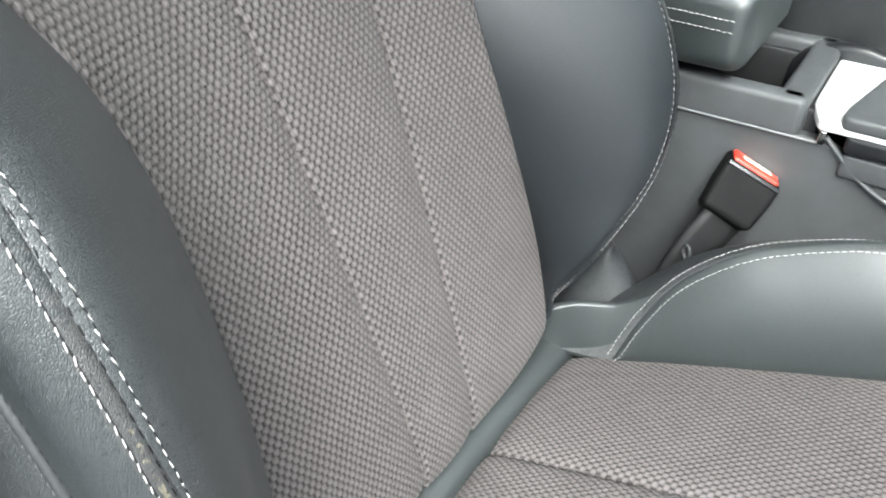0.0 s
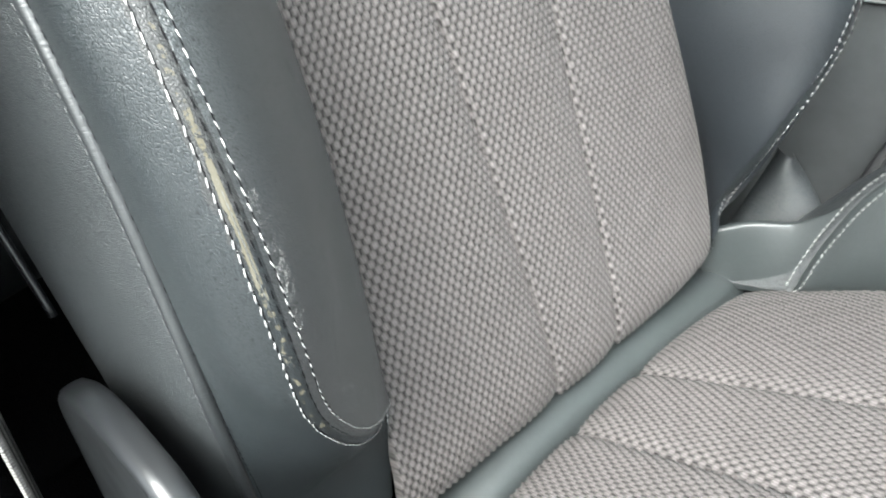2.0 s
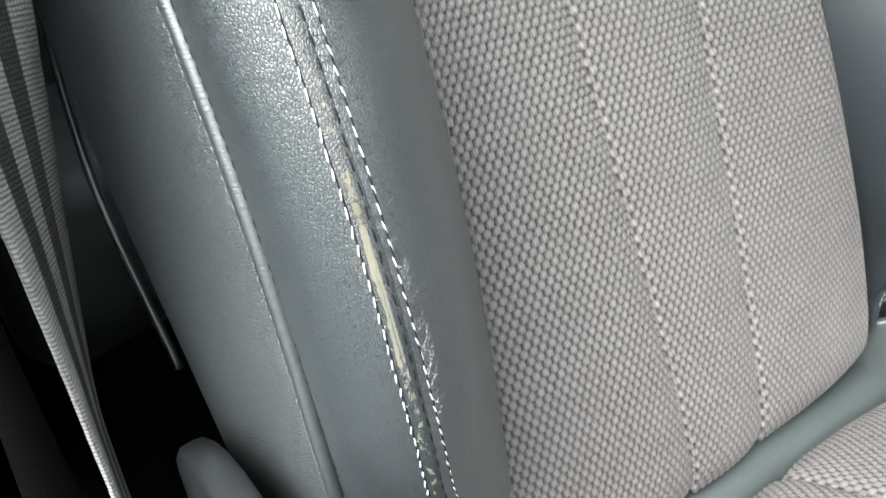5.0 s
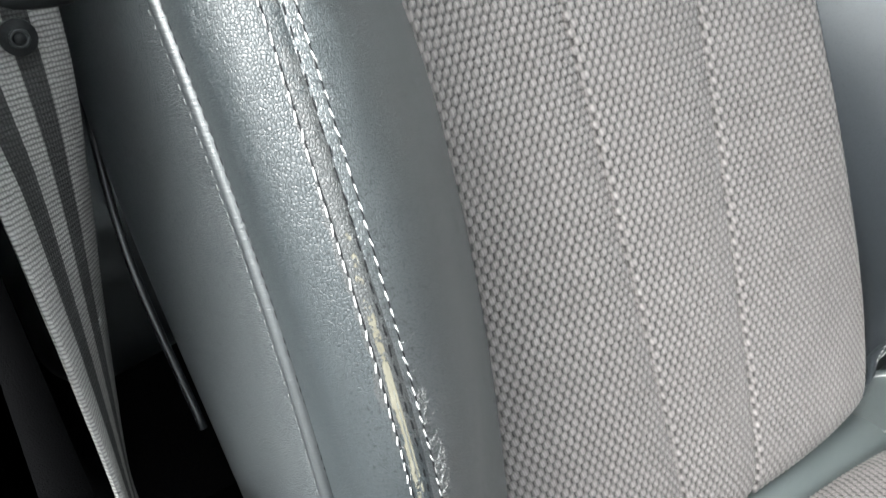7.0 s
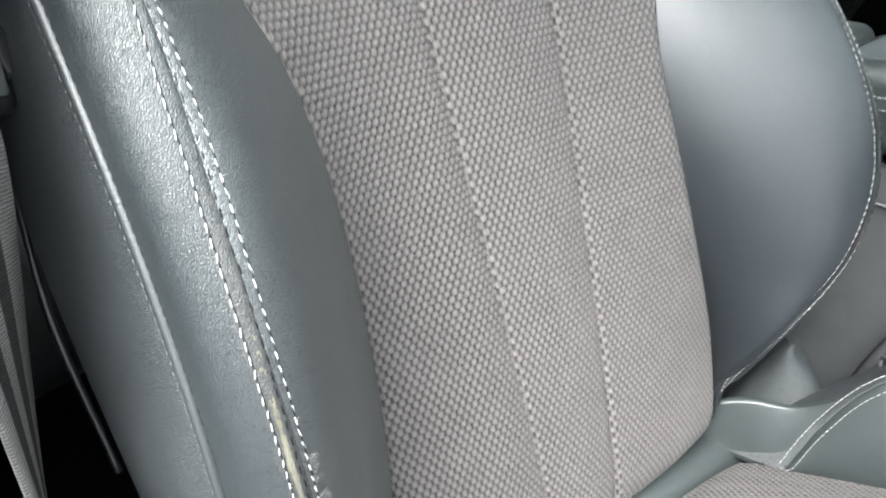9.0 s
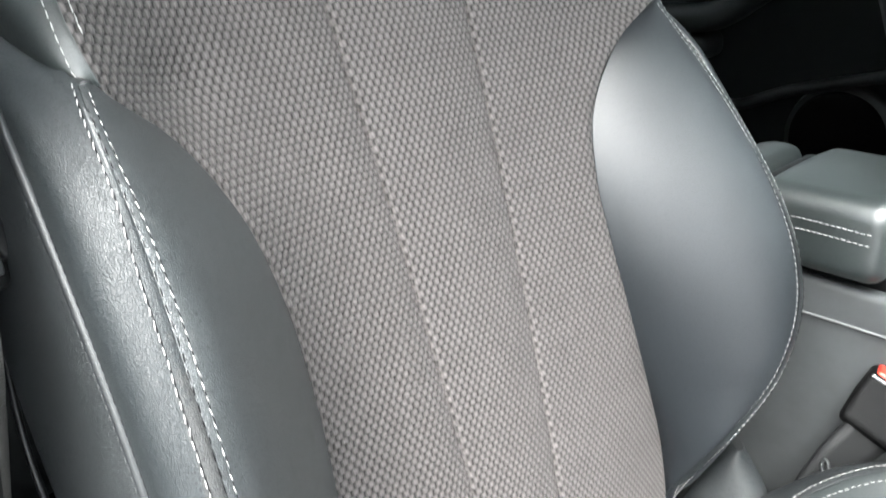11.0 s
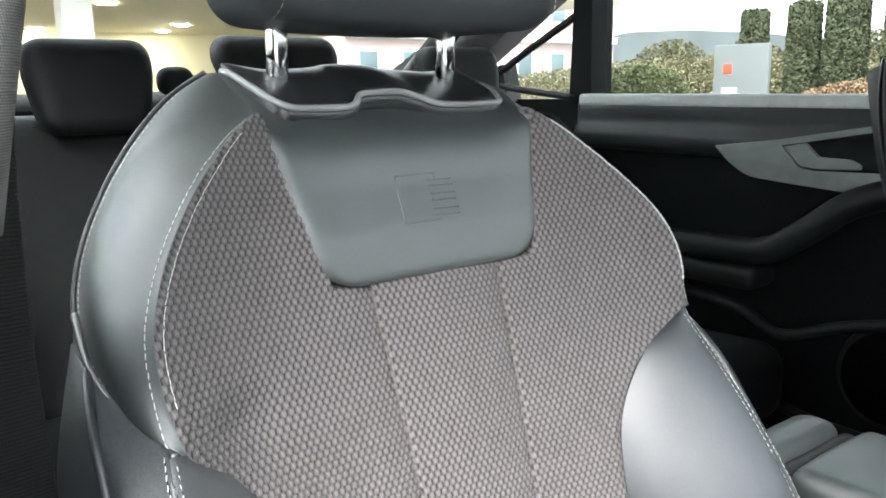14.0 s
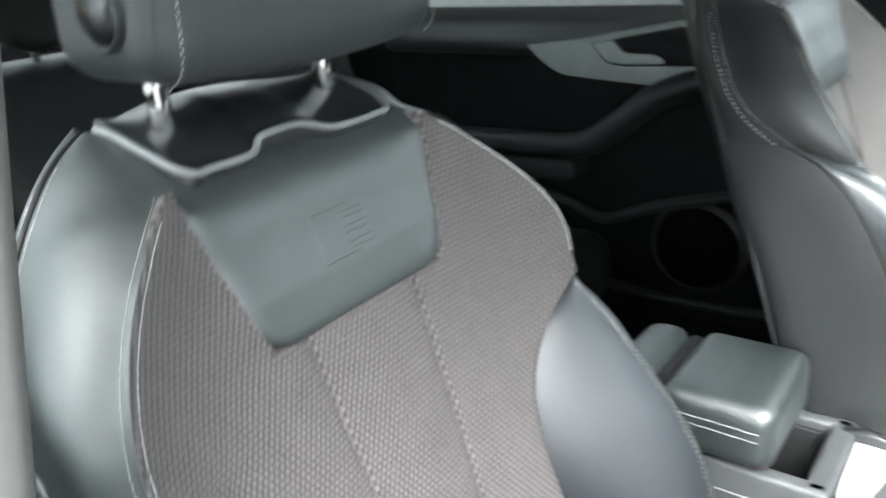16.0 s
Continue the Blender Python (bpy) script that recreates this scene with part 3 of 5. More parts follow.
def seat(worn, label, dx=0.0, dy=0.0, lean=0.0):
    """A sports seat with cloth centre, leather bolsters, apron, headrest and cushion."""
    body = thing("car_seat", label, "car seat")
    V0, V1 = -0.032, 0.583
    side_leather = LEATHER_SIDE if worn else LEATHER_FAR

    # backrest cloth: three quilted panels; each rolls down to its seam, over which the next one's lip stands proud
    cloth = CLOTH if worn else CLOTH_FAR

    def panel(ua, ub, n_u, lip, roll_end):
        vs = np.linspace(V0, V1, 735 if worn else 150)
        n_u = n_u if worn else n_u // 3
        a, b = ua(vs), ub(vs)
        rows = []  # across, droop, cloth's own measure across
        if lip:
            r = 0.0020
            rows += [(a, -0.011, a - 0.0125 + r * 0.43), (a, -0.0065, a - 0.008 + r * 0.43), (a, -r - 0.001, a - r * 1.57 + r - 0.001)]
            rows += [(a + r * (1 - math.cos(f)), -r * (1 - math.sin(f)), a + r - r * (math.pi / 2 - f)) for f in np.linspace(0, math.pi / 2, 6)[:-1]]
            a = a + r
        else:
            rows += [(a, -0.006, a)]
        q = np.linspace(0, 1, n_u)
        rows += [(a * (1 - t) + b * t, 0.0, a * (1 - t) + b * t) for t in q]
        rows += [(b + 0.002, -0.005, b + 0.005), (b + 0.004, -0.012, b + 0.012)] if roll_end else [(b, -0.006, b)]
        Ps, uvs, fades = [], [], []
        for u, droop, m in rows:
            da, db = np.clip(u - a, 0, 1), np.clip(b - u, 0, 1)
            w = cloth_surface(u, vs) + droop - 0.010 * np.exp(-((vs - V0) / 0.010))
            if lip or roll_end:
                puff = np.clip((u - a) / (b - a), 0, 1)
                w = w + (0.0030 if lip else 0.0018) * (4 * puff * (1 - puff) if lip else np.clip(2.4 * puff - 1.4, 0, 1) * (1 - puff) * 7)
            if lip:
                w = w + 0.0009 * np.exp(-da / 0.010)
            else:
                w = w - 0.0010 * np.exp(-da / 0.0016) * (vs > 0.40)
            if roll_end:
                w = w - 0.0030 * np.exp(-db / 0.0055) - 0.0016 * np.exp(-db / 0.018)
                m = m + 0.0022 * np.exp(-db / 0.005)
            w = w - 0.010 * np.clip((vs - 0.4635) / 0.006, 0, 1) * np.clip((np.interp(vs, [0.47, 0.53, 0.577], [0.0895, 0.103, 0.1135]) - np.abs(u)) / 0.006, 0, 1)
            Ps.append(sl(u, vs, w))
            uvs.append(np.stack([m + 0 * vs, vs], 1))
            # the weave lies flat where it is sewn in
            fades.append(np.clip(da / 0.0025, 0, 1) if not lip else np.clip(db / 0.006, 0, 1) if not roll_end else 1 + 0 * vs)
        return child("cloth_panel", tufted("cloth_panel", np.array(Ps), np.array(uvs), cloth, 0.0021 if worn else 0.0, np.array(fades)), body, "grey-brown woven cloth panel")

    panel(lambda v: -edge_at(v, -1)[0], lambda v: -channel_at(v), 180, False, True)
    panel(lambda v: -channel_at(v), channel_at, 125, True, True)
    panel(channel_at, lambda v: edge_at(v, 1)[0], 180, True, False)

    edge = {-1: EDGE_L, 1: EDGE_R}
    ridge = {-1: RIDGE_L, 1: RIDGE_R}
    wing_in = {-1: WING_IN_L, 1: WING_IN_R}
    for side in (-1, 1):
        E = seat_curve(side, [p for p in edge[side] if p[0] > (0.03 if side < 0 else -0.02)])
        Rg = seat_curve(side, ridge[side])
        if side < 0:
            E = seat_curve(side, [(0.040, 0.1495, -0.006)] + [p for p in edge[side] if p[0] > 0.06])
        full_ = 0.003 if side < 0 else 0.010
        inner = Patch(E, Rg, lambda s, f=full_: 0.002 + f * np.sin(np.pi * np.clip(s, 0, 1)), flip=side, fullness=1.0, trail=0.62 if side < 0 else 0.5, seam=0.0013, fade=4.0 if side < 0 else 5.0)
        child("bolster_inner_panel", inner.mesh("bolster_inner_panel", (LEATHER_INNER if worn else LEATHER) if side < 0 else (LEATHER_SMOOTH if worn else LEATHER_FAR), 110, 84, tuck=0.0004 + 0.0056 * np.clip((0.62 - np.linspace(0, 1, 110)) / 0.1, 0, 1) if side < 0 else 0.006), body, "black leather bolster panel")
        low = [(-0.018, 0.158, -0.020)] if side < 0 else [(-0.03, 0.168, -0.015)]
        Rl = seat_curve(side, low + ridge[side])
        pull = 0.0 if side < 0 else 0.036
        Pp = seat_curve(side, [(p[0], p[1] - pull, p[2] - 0.7 * pull) for p in PIPE])
        gap = 0.0044 if side < 0 else 0.0056
        outer = Patch(Rl, Pp, lambda s: 0.001 + 0.003 * np.sin(np.pi * np.clip(s, 0, 1)), flip=side, fullness=0.9, lead=0.42, seam=0.0013)

        def along(s, t, P):
            v = (P - SEAT_BASE) @ SEAT_UP
            return np.stack([v, t * np.linalg.norm(outer.B(s) - outer.A(s), axis=1)], 1)

        child("bolster_front_panel", outer.mesh("bolster_front_panel", LEATHER_WORN if (worn and side < 0) else LEATHER, 130, 46, uv=along), body,
              "black leather bolster front, finish rubbed off along the seam" if worn and side < 0 else "black leather bolster front")
        Bk = seat_curve(side, [(p[0], p[1] - pull, p[2]) for p in BACK if p[0] < 0.47])
        if side < 0:
            Bk = seat_curve(side, [(p[0], p[1] - 0.004, p[2] - 0.010) for p in BACK if p[0] < 0.47])
        flank = Patch(Pp, Bk, 0.006 if side > 0 else 0.007, flip=side, trail=0.0 if side > 0 else 0.85)
        child("bolster_side_panel", flank.mesh("bolster_side_panel", side_leather, 90, 24), body)
        # sewn cord between front and side, with its own small stitches
        V, F = tube(Pp, 0.0030, 160, 12)
        child("piping", to_mesh("piping", V, F, PIPING if worn else LEATHER_FAR), body, "leather-covered piping")
        s = np.linspace(0.03, 0.97, 150)
        for pch, tt, mt in ((outer, 0.93, DARK_THREAD), (flank, 0.041, GREY_THREAD)):
            V, F = stitches(pch.at(s, np.full(150, tt)), pch.normal(s, np.full(150, tt)), 0.0044, 0.0020 if pch is flank else 0.0030, 0.00022)
            child("seam_stitching", to_mesh("seam_stitching", V, F, mt), body)
        s = np.linspace(0.10, 0.99, 150)
        V, F = stitches(outer.at(s, np.full(150, 0.0)), outer.normal(s, np.full(150, 0.06)), 0.0062, 0.0040, 0.00028)
        child("seam_stitching", to_mesh("seam_stitching", V, F, DARK_THREAD), body)
        # white double stitching along the ridge seam
        n = 260
        s = np.linspace(0.02, 0.995, n)
        wid = np.linalg.norm(inner.B(s) - inner.A(s), axis=1)
        t = 1 - np.clip(gap / wid, 0, 0.5)
        V, F = stitches(inner.at(s, t), inner.normal(s, t), length=0.0034, r=0.00025, tilt=0.13)
        child("white_stitching", to_mesh("white_stitching", V, F, THREAD), body, "coarse white thread")
        if side < 0:
            s = np.linspace(0.10, 0.995, n)
            wid = np.linalg.norm(outer.B(s) - outer.A(s), axis=1)
            row, t = outer, np.clip((gap + 0.0045 * np.clip((s - 0.6) / 0.35, 0, 1)) / wid, 0, 0.5)
        else:
            row, t = inner, 1 - np.clip(0.0013 / wid, 0, 0.3)
        V, F = stitches(row.at(s, t, 0.0004), row.normal(s, t), length=0.0034, r=0.00025, tilt=-0.13)
        child("white_stitching", to_mesh("white_stitching", V, F, THREAD), body, "coarse white thread")
        if worn and side < 0:
            # the dark lower thread shows in the needle holes
            for pch, tt in ((outer, t), (inner, 1 - np.clip(gap / np.linalg.norm(inner.B(s) - inner.A(s), axis=1), 0, 0.5))):
                V, F = tube(spline([tuple(q) for q in pch.at(s, tt, 0.0001)[::5]]), 0.00024, 300, 6)
                child("lower_thread", to_mesh("lower_thread", V, F, DARK_THREAD), body, "dark thread in the needle holes")
            # fibres frayed out of the rubbed seam
            V, F = [], []
            for _ in range(60):
                s0, onin = random.betavariate(2.2, 2.2) * 0.26 + 0.33, random.random() < 0.72
                pch = inner if onin else outer
                w0 = float(np.linalg.norm(pch.B(np.array([s0])) - pch.A(np.array([s0]))))
                sg, ln = random.choice((-1, 1)), random.uniform(0.002, 0.0075)
                reach, run, curl = ln * random.uniform(0.3, 1.0), ln * random.uniform(-0.5, 0.7), random.uniform(-0.5, 0.5)
                pts = []
                for q in np.linspace(0, 1, 5):
                    off = gap * random.uniform(0.95, 1.05) + reach * q if onin else gap + sg * 0.5 * reach * q
                    ss = np.array([np.clip(s0 + (run * q + curl * ln * q * q) / 0.42, 0.02, 0.98)])
                    tt = np.array([(1 - off / w0) if onin else off / w0])
                    pts.append(pch.at(ss, tt, np.array([0.00025 + 0.0011 * q * (1 - q)]))[0])
                v, f = tube(spline(pts), 0.000022, 9, 4)
                F += [tuple(i + len(V) for i in g) for g in f]
                V += list(v)
            tagged(child("frayed_fibres", to_mesh("frayed_fibres", V, F, THREAD), body), "fine white fibres frayed from the seam", kind="stuff")
        # shoulder wing
        Wi = seat_curve(side, wing_in[side][:-2] + [(0.570, 0.1345, 0.003), (0.583, 0.1145, -0.013), (0.598, 0.1085, -0.033), (0.630, 0.104, -0.078)])
        wo = WING_OUT if side < 0 else [(p[0], p[1] - 0.034 * (1 if p[0] < 0.58 else 0.3) * min(1, (p[0] - 0.402) / 0.04), p[2] - (0.03 if p[0] < 0.45 else 0.01)) for p in WING_OUT]
        Wo = seat_curve(side, wo)
        wing = Patch(Wi, Wo, lambda q: 0.002 + 0.012 * np.sin(np.pi * np.clip(q, 0, 1)) ** 0.7, flip=side, fullness=1.5)
        child("shoulder_panel", wing.mesh("shoulder_panel", LEATHER_PANEL if worn else LEATHER_FAR, 100, 30, tuck=0.0001), body, "smooth black leather shoulder panel")
        Bw = seat_curve(side, [p for p in BACK if p[0] > 0.38])
        wside = Patch(Wo, Bw, 0.004, flip=side)
        child("shoulder_side", wside.mesh("shoulder_side", side_leather, 80, 16), body)
        s = np.linspace(0.02, 0.745, n)
        wid = np.linalg.norm(wing.B(s) - wing.A(s), axis=1)
        t = np.clip(0.0052 / wid, 0, 0.5)
        V, F = stitches(wing.at(s, t), wing.normal(s, t))
        child("white_stitching", to_mesh("white_stitching", V, F, THREAD), body, "coarse white thread")
        # the cloth's own row of stitches along the wing
        vs = np.linspace(0.424, 0.570, n)
        h, _ = edge_at(vs, side)
        uu = side * (h - (0.0052 if side < 0 else 0.0010))
        Pc = sl(uu, vs, cloth_surface(uu, vs) + (0.0019 if side < 0 else 0.0006))
        Nn = np.repeat((SEAT_OUT - side * 0.4 * np.array([1, 0, 0]))[None], n, 0)
        V, F = stitches(Pc, Nn, 0.0042, 0.0042, 0.0003 if side < 0 else 0.0007)
        child("white_stitching", to_mesh("white_stitching", V, F, THREAD), body, "coarse white thread")
        s = np.linspace(0.04, 0.85, n)
        V, F = stitches(wside.at(s, np.full(n, 0.10)), wside.normal(s, np.full(n, 0.10)), 0.0062, 0.0042, 0.0005)
        child("white_stitching", to_mesh("white_stitching", V, F, THREAD), body, "coarse white thread")
        if side < 0:
            s = np.linspace(0.03, 0.9, n)
            wid = np.linalg.norm(wing.B(s) - wing.A(s), axis=1)
            t = 1 - np.clip(0.0055 / wid, 0, 0.4)
            V, F = stitches(wing.at(s, t), wing.normal(s, t), 0.0050, 0.0036, 0.0003)
            child("white_stitching", to_mesh("white_stitching", V, F, THREAD), body, "coarse white thread")
        if side < 0:
            # corded seam where the shoulder sits on the bolster
            low = [(p[0] + 0.001, p[1] + 0.001, p[2] + 0.0045) for p in wo[:4]]
            V, F = tube(seat_curve(side, low), 0.0026, 50, 8)
            child("piping", to_mesh("piping", V, F, PIPING if worn else LEATHER_FAR), body, "leather-covered piping")
            q = np.linspace(0.0, 0.95, 80)
            V, F = stitches(seat_curve(side, [(p[0] - 0.0052, p[1] + 0.0015, p[2] + 0.0035) for p in low])(q),
                            np.repeat((SEAT_OUT - 0.5 * np.array([1.0, 0, 0]))[None], 80, 0), 0.0050, 0.0036, 0.0003)
            child("white_stitching", to_mesh("white_stitching", V, F, THREAD), body, "coarse white thread")
        V, F = tube(Wo if side < 0 else seat_curve(side, [p for p in wo if p[0] > 0.44]), 0.0022, 100, 7)
        child("piping", to_mesh("piping", V, F, PLASTIC), body)
        rim = [(p[0], p[1] + (0.010 if p[0] < 0.28 else 0.003 if p[0] < 0.35 else -0.002), p[2] - 0.004) for p in BACK if p[0] > 0.1 or side > 0]
        V, F = tube(seat_curve(side, rim), 0.0019, 110, 8)
        child("shell_rim", to_mesh("shell_rim", V, F, PLASTIC_GLOSS), body, "black plastic rim of the back shell")

    # rear shell closes the backrest
    vs = np.linspace(-0.06, 0.63, 40)
    hb = np.interp(vs, [p[0] for p in BACK], [p[1] for p in BACK])
    wb = np.interp(vs, [p[0] for p in BACK], [p[2] for p in BACK])
    rows = []
    for q in np.linspace(-1, 1, 21):
        rows.append(sl(q * hb, vs, wb - 0.05 * (1 - q**4)))
    child("back_shell", to_mesh("back_shell", np.concatenate(rows), grid_faces(21, 40), PLASTIC), body, "black plastic back shell")

    # smooth leather apron under the headrest, with its embossed badge
    out = rounded([(-0.1095, 0.630), (-0.1160, 0.577), (-0.1055, 0.53), (-0.0925, 0.466), (0.0925, 0.466), (0.105, 0.53), (0.1145, 0.577), (0.1105, 0.630)],
                  [0, 0.01, 0.02, 0.029, 0.029, 0.02, 0.01, 0], 12)
    hv = [0.466 + (0.630 - 0.466) * (k / 50) ** 1.7 for k in range(51)]

    def span(v):
        xs = []
        for i in range(len(out)):
            (x0, y0), (x1, y1) = out[i], out[(i + 1) % len(out)]
            if (y0 - v) * (y1 - v) <= 0 and abs(y1 - y0) > 1e-9:
                xs.append(x0 + (x1 - x0) * (v - y0) / (y1 - y0))
        return min(xs), max(xs)

    def apron_depth(v):
        return float(centre_depth(v)) + 0.0045

    rows = []
    nq = 61
    for k, v in enumerate(hv):
        vq = v if k else v + 1e-4
        a, b = span(min(vq, 0.6299))
        q = np.linspace(0, 1, nq)
        u = a + (b - a) * q
        d = np.minimum(np.minimum(u - a, b - u), (v - 0.466) + 0.002)
        far = max(0.0, v - 0.567)
        mid_w = float(centre_depth(v))
        rim = np.array([cloth_surface(np.array([x]), np.array([min(v, 0.567)]))[0] for x in (a, b)]) - 0.6 * far - 14 * far * far
        rim = np.maximum(rim, mid_w)
        bend = np.where(u < 0, (rim[0] - mid_w) * np.abs(u / a) ** 4.5, (rim[1] - mid_w) * np.abs(u / b) ** 4.5)
        flat = cloth_surface(u, np.full(nq, min(v, 0.572)))
        k = min(1.0, max(0.0, (v - 0.53) / 0.042))
        w = flat * (1 - k) + (mid_w + bend) * k + 0.0045 - 0.0040 * np.exp(-d / 0.0030)
        rows.append(sl(u, np.full(nq, v), w))
    rows.insert(0, rows[0] - SEAT_OUT * 0.006)
    child("apron", to_mesh("apron", np.concatenate(rows), grid_faces(len(rows), nq), LEATHER_PANEL), body, "smooth grey-black leather apron with an embossed badge")

    def emboss(p0, p1, wdt=0.0011):
        c = spline([sl(p[0], p[1], apron_depth(p[1]) - 0.0003) for p in (p0, ((p0[0] + p1[0]) / 2, (p0[1] + p1[1]) / 2), p1)])
        return tube(c, wdt, 8, 6)

    bars = [((-0.0225, 0.502), (-0.0225, 0.5365)), ((-0.0225, 0.5365), (0.012, 0.5365)), ((-0.0225, 0.502), (0.008, 0.502)), ((0.0115, 0.531), (0.0115, 0.5365)),
            ((0.0075, 0.502), (0.0075, 0.5065))]
    bars += [((0.004, v0), (0.026, v0)) for v0 in (0.5055, 0.510, 0.5165, 0.521, 0.527, 0.5315)]
    for a, b in bars:
        V, F = emboss(a, b, 0.0007)
        child("badge_line", to_mesh("badge_line", V, F, LEATHER_PANEL), body, "embossed line of the badge")

    # black top cover with a pale lip, from which the headrest posts rise
    lip = [(-0.103, 0.633, -0.082), (-0.1025, 0.627, -0.068), (-0.101, 0.608, -0.038), (-0.098, 0.5945, -0.0185), (-0.089, 0.5885, -0.0135), (-0.075, 0.5885, -0.0175), (-0.045, 0.5885, -0.0175), (-0.037, 0.591, -0.018),
           (-0.031, 0.5975, -0.020), (-0.02, 0.599, -0.020), (0.004, 0.599, -0.020), (0.018, 0.595, -0.019), (0.032, 0.5895, -0.0175), (0.055, 0.588, -0.0175), (0.080, 0.5885, -0.0175),
           (0.0955, 0.590, -0.019), (0.103, 0.602, -0.034), (0.105, 0.624, -0.072)]
    front = spline([sl(u, v, w + 0.002) for u, v, w in lip])
    s = np.linspace(0, 1, 90)
    A = front(s)
    Bx = np.linspace(-0.103, 0.105, 90)
    rear = np.stack([Bx, 0.285 + 0 * Bx - 0.03 * (Bx / 0.1) ** 4, 0.921 + 0 * Bx - 0.012 * (Bx / 0.1) ** 2], 1)
    rows = [A - np.array([0, -0.004, 0.012])]
    for t in np.linspace(0, 1, 24):
        P = A * (1 - t) + rear * t
        P[:, 2] += 0.010 * math.sin(math.pi * min(1, t * 1.0)) - 0.004 * (t < 0.03)
        rows.append(P)
    rows.append(rear - np.array([0, -0.01, 0.06]))
    child("top_cover", to_mesh("top_cover", np.concatenate(rows), grid_faces(len(rows), 90), PLASTIC_GLOSS), body, "black plastic top cover")
    V, F = tube(front, 0.0024, 160, 8)
    child("cover_lip", to_mesh("cover_lip", V, F, GREY_EDGE), body, "grey plastic lip")

    # headrest, set a little towards the car's middle
    HX = 0.011
    def head_bend(q):
        x, y, z = q
        k = z / 0.20
        return (x * (1 - 0.03 * (k + 0.5)), y - 0.008 * (1 - (x / 0.13) ** 2) * (y < 0) - 0.02 * (k + 0.5) ** 2 * (y < 0), z + 0.007 * (abs(x) / 0.13) ** 2.5 * (z < 0))

    head = part("headrest", rbox((0.253, 0.112, 0.20), 0.024, 6, 10, head_bend, (HX, 0.203, 1.043)), LEATHER_HEAD, body, "black leather headrest")
    for x in (-0.074, 0.074):
        bm = bmesh.new()
        bmesh.ops.create_cone(bm, cap_ends=True, segments=24, radius1=0.0078, radius2=0.0078, depth=0.125, matrix=pose(x, 0.218, 0.940, 1.5))
        part("headrest_post", bm, CHROME, head, "chrome headrest post")
    bm = bmesh.new()
    bmesh.ops.create_cone(bm, cap_ends=True, segments=28, radius1=0.0165, radius2=0.0150, depth=0.010, matrix=pose(HX - 0.126, 0.192, 0.989, 0, -90, 0))
    part("release_button", bm, PLASTIC_GLOSS, head, "round black release button")
    ring = spline([(HX - 0.127, 0.192 + 0.0185 * math.cos(a), 0.989 + 0.0185 * math.sin(a)) for a in np.linspace(0, 2 * math.pi, 24)])
    V, F = tube(ring, 0.0026, 60, 7)
    child("button_ring", to_mesh("button_ring", V, F, PLASTIC_GLOSS), head)
    for x in (-0.1135, 0.1135):
        c = spline([(HX + x * k, yy, zz) for k, yy, zz in ((1.02, 0.158, 0.9465), (1.0, 0.1475, 0.9555), (0.99, 0.1432, 0.971), (0.98, 0.1427, 0.99), (0.96, 0.1406, 1.03), (0.95, 0.1372, 1.08), (0.94, 0.1326, 1.12))])
        s = np.linspace(0, 1, 60)
        V, F = stitches(c(s), np.repeat(np.array([[0, -1.0, -0.1]]), 60, 0))
        child("white_stitching", to_mesh("white_stitching", V, F, THREAD), head)

    # cushion
    def cush_z(x, y):
        f = np.clip(-np.asarray(y, float) - 0.012, -0.03, 0.5)
        crown = 0.282 + 0.37 * f - 0.16 * f * f
        return crown - (0.026 - 0.05 * np.clip(f, 0, 0.3)) * np.clip(np.abs(x) / 0.19, 0, 1.3) ** 2.4

    def cush_edge(y):
        return 0.177 + 0.10 * (-np.asarray(y, float) - 0.01)

    def cush_ch(y):
        return 0.0345 + 0.035 * (-np.asarray(y, float) - 0.01)

    ys = np.linspace(-0.012, -0.50, 580 if worn else 120)
    for nm, fa, fb, nq in (("l", lambda y: -cush_edge(y), lambda y: -cush_ch(y), 190), ("c", lambda y: -cush_ch(y), cush_ch, 105), ("r", cush_ch, cush_edge, 190)):
        rows, uvs = [], []
        for t, tuck in [(0, 0.006)] + [(x, 0) for x in np.linspace(0, 1, nq if worn else nq // 3)] + [(1, 0.006)]:
            a, b = fa(ys), fb(ys)
            u = a * (1 - t) + b * t
            roll = np.zeros_like(u)
            if nm != "l":
                roll -= 0.005 * np.exp(-(u - a) / 0.004) + 0.002 * np.exp(-(u - a) / 0.014)
            if nm != "r":
                roll -= 0.005 * np.exp(-(b - u) / 0.004) + 0.002 * np.exp(-(b - u) / 0.014)
            z = cush_z(u, ys) + roll - tuck - 0.006 * np.exp((ys + 0.012) / 0.006)
            rows.append(np.stack([u, ys, z], 1))
            uvs.append(np.stack([u, -ys * 1.06], 1))
        child("cushion_cloth_panel", tufted("cushion_cloth_panel", np.array(rows), np.array(uvs), cloth, 0.0021 if worn else 0.0), body, "grey-brown woven cloth panel")
    # leather roll between cushion and backrest
    xs = np.linspace(-0.184, 0.184, 50)
    rows = []
    for a in np.linspace(-25, 215, 24):
        r = radians(a)
        rows.append(np.stack([xs, 0 * xs + 0.012 - 0.026 * np.cos(r), cush_z(xs, -0.012) - 0.010 + 0.018 * np.sin(r) + 0.003 * (np.abs(xs) / 0.178) ** 6], 1))
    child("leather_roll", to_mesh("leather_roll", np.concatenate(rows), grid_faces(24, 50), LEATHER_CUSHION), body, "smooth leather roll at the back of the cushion")
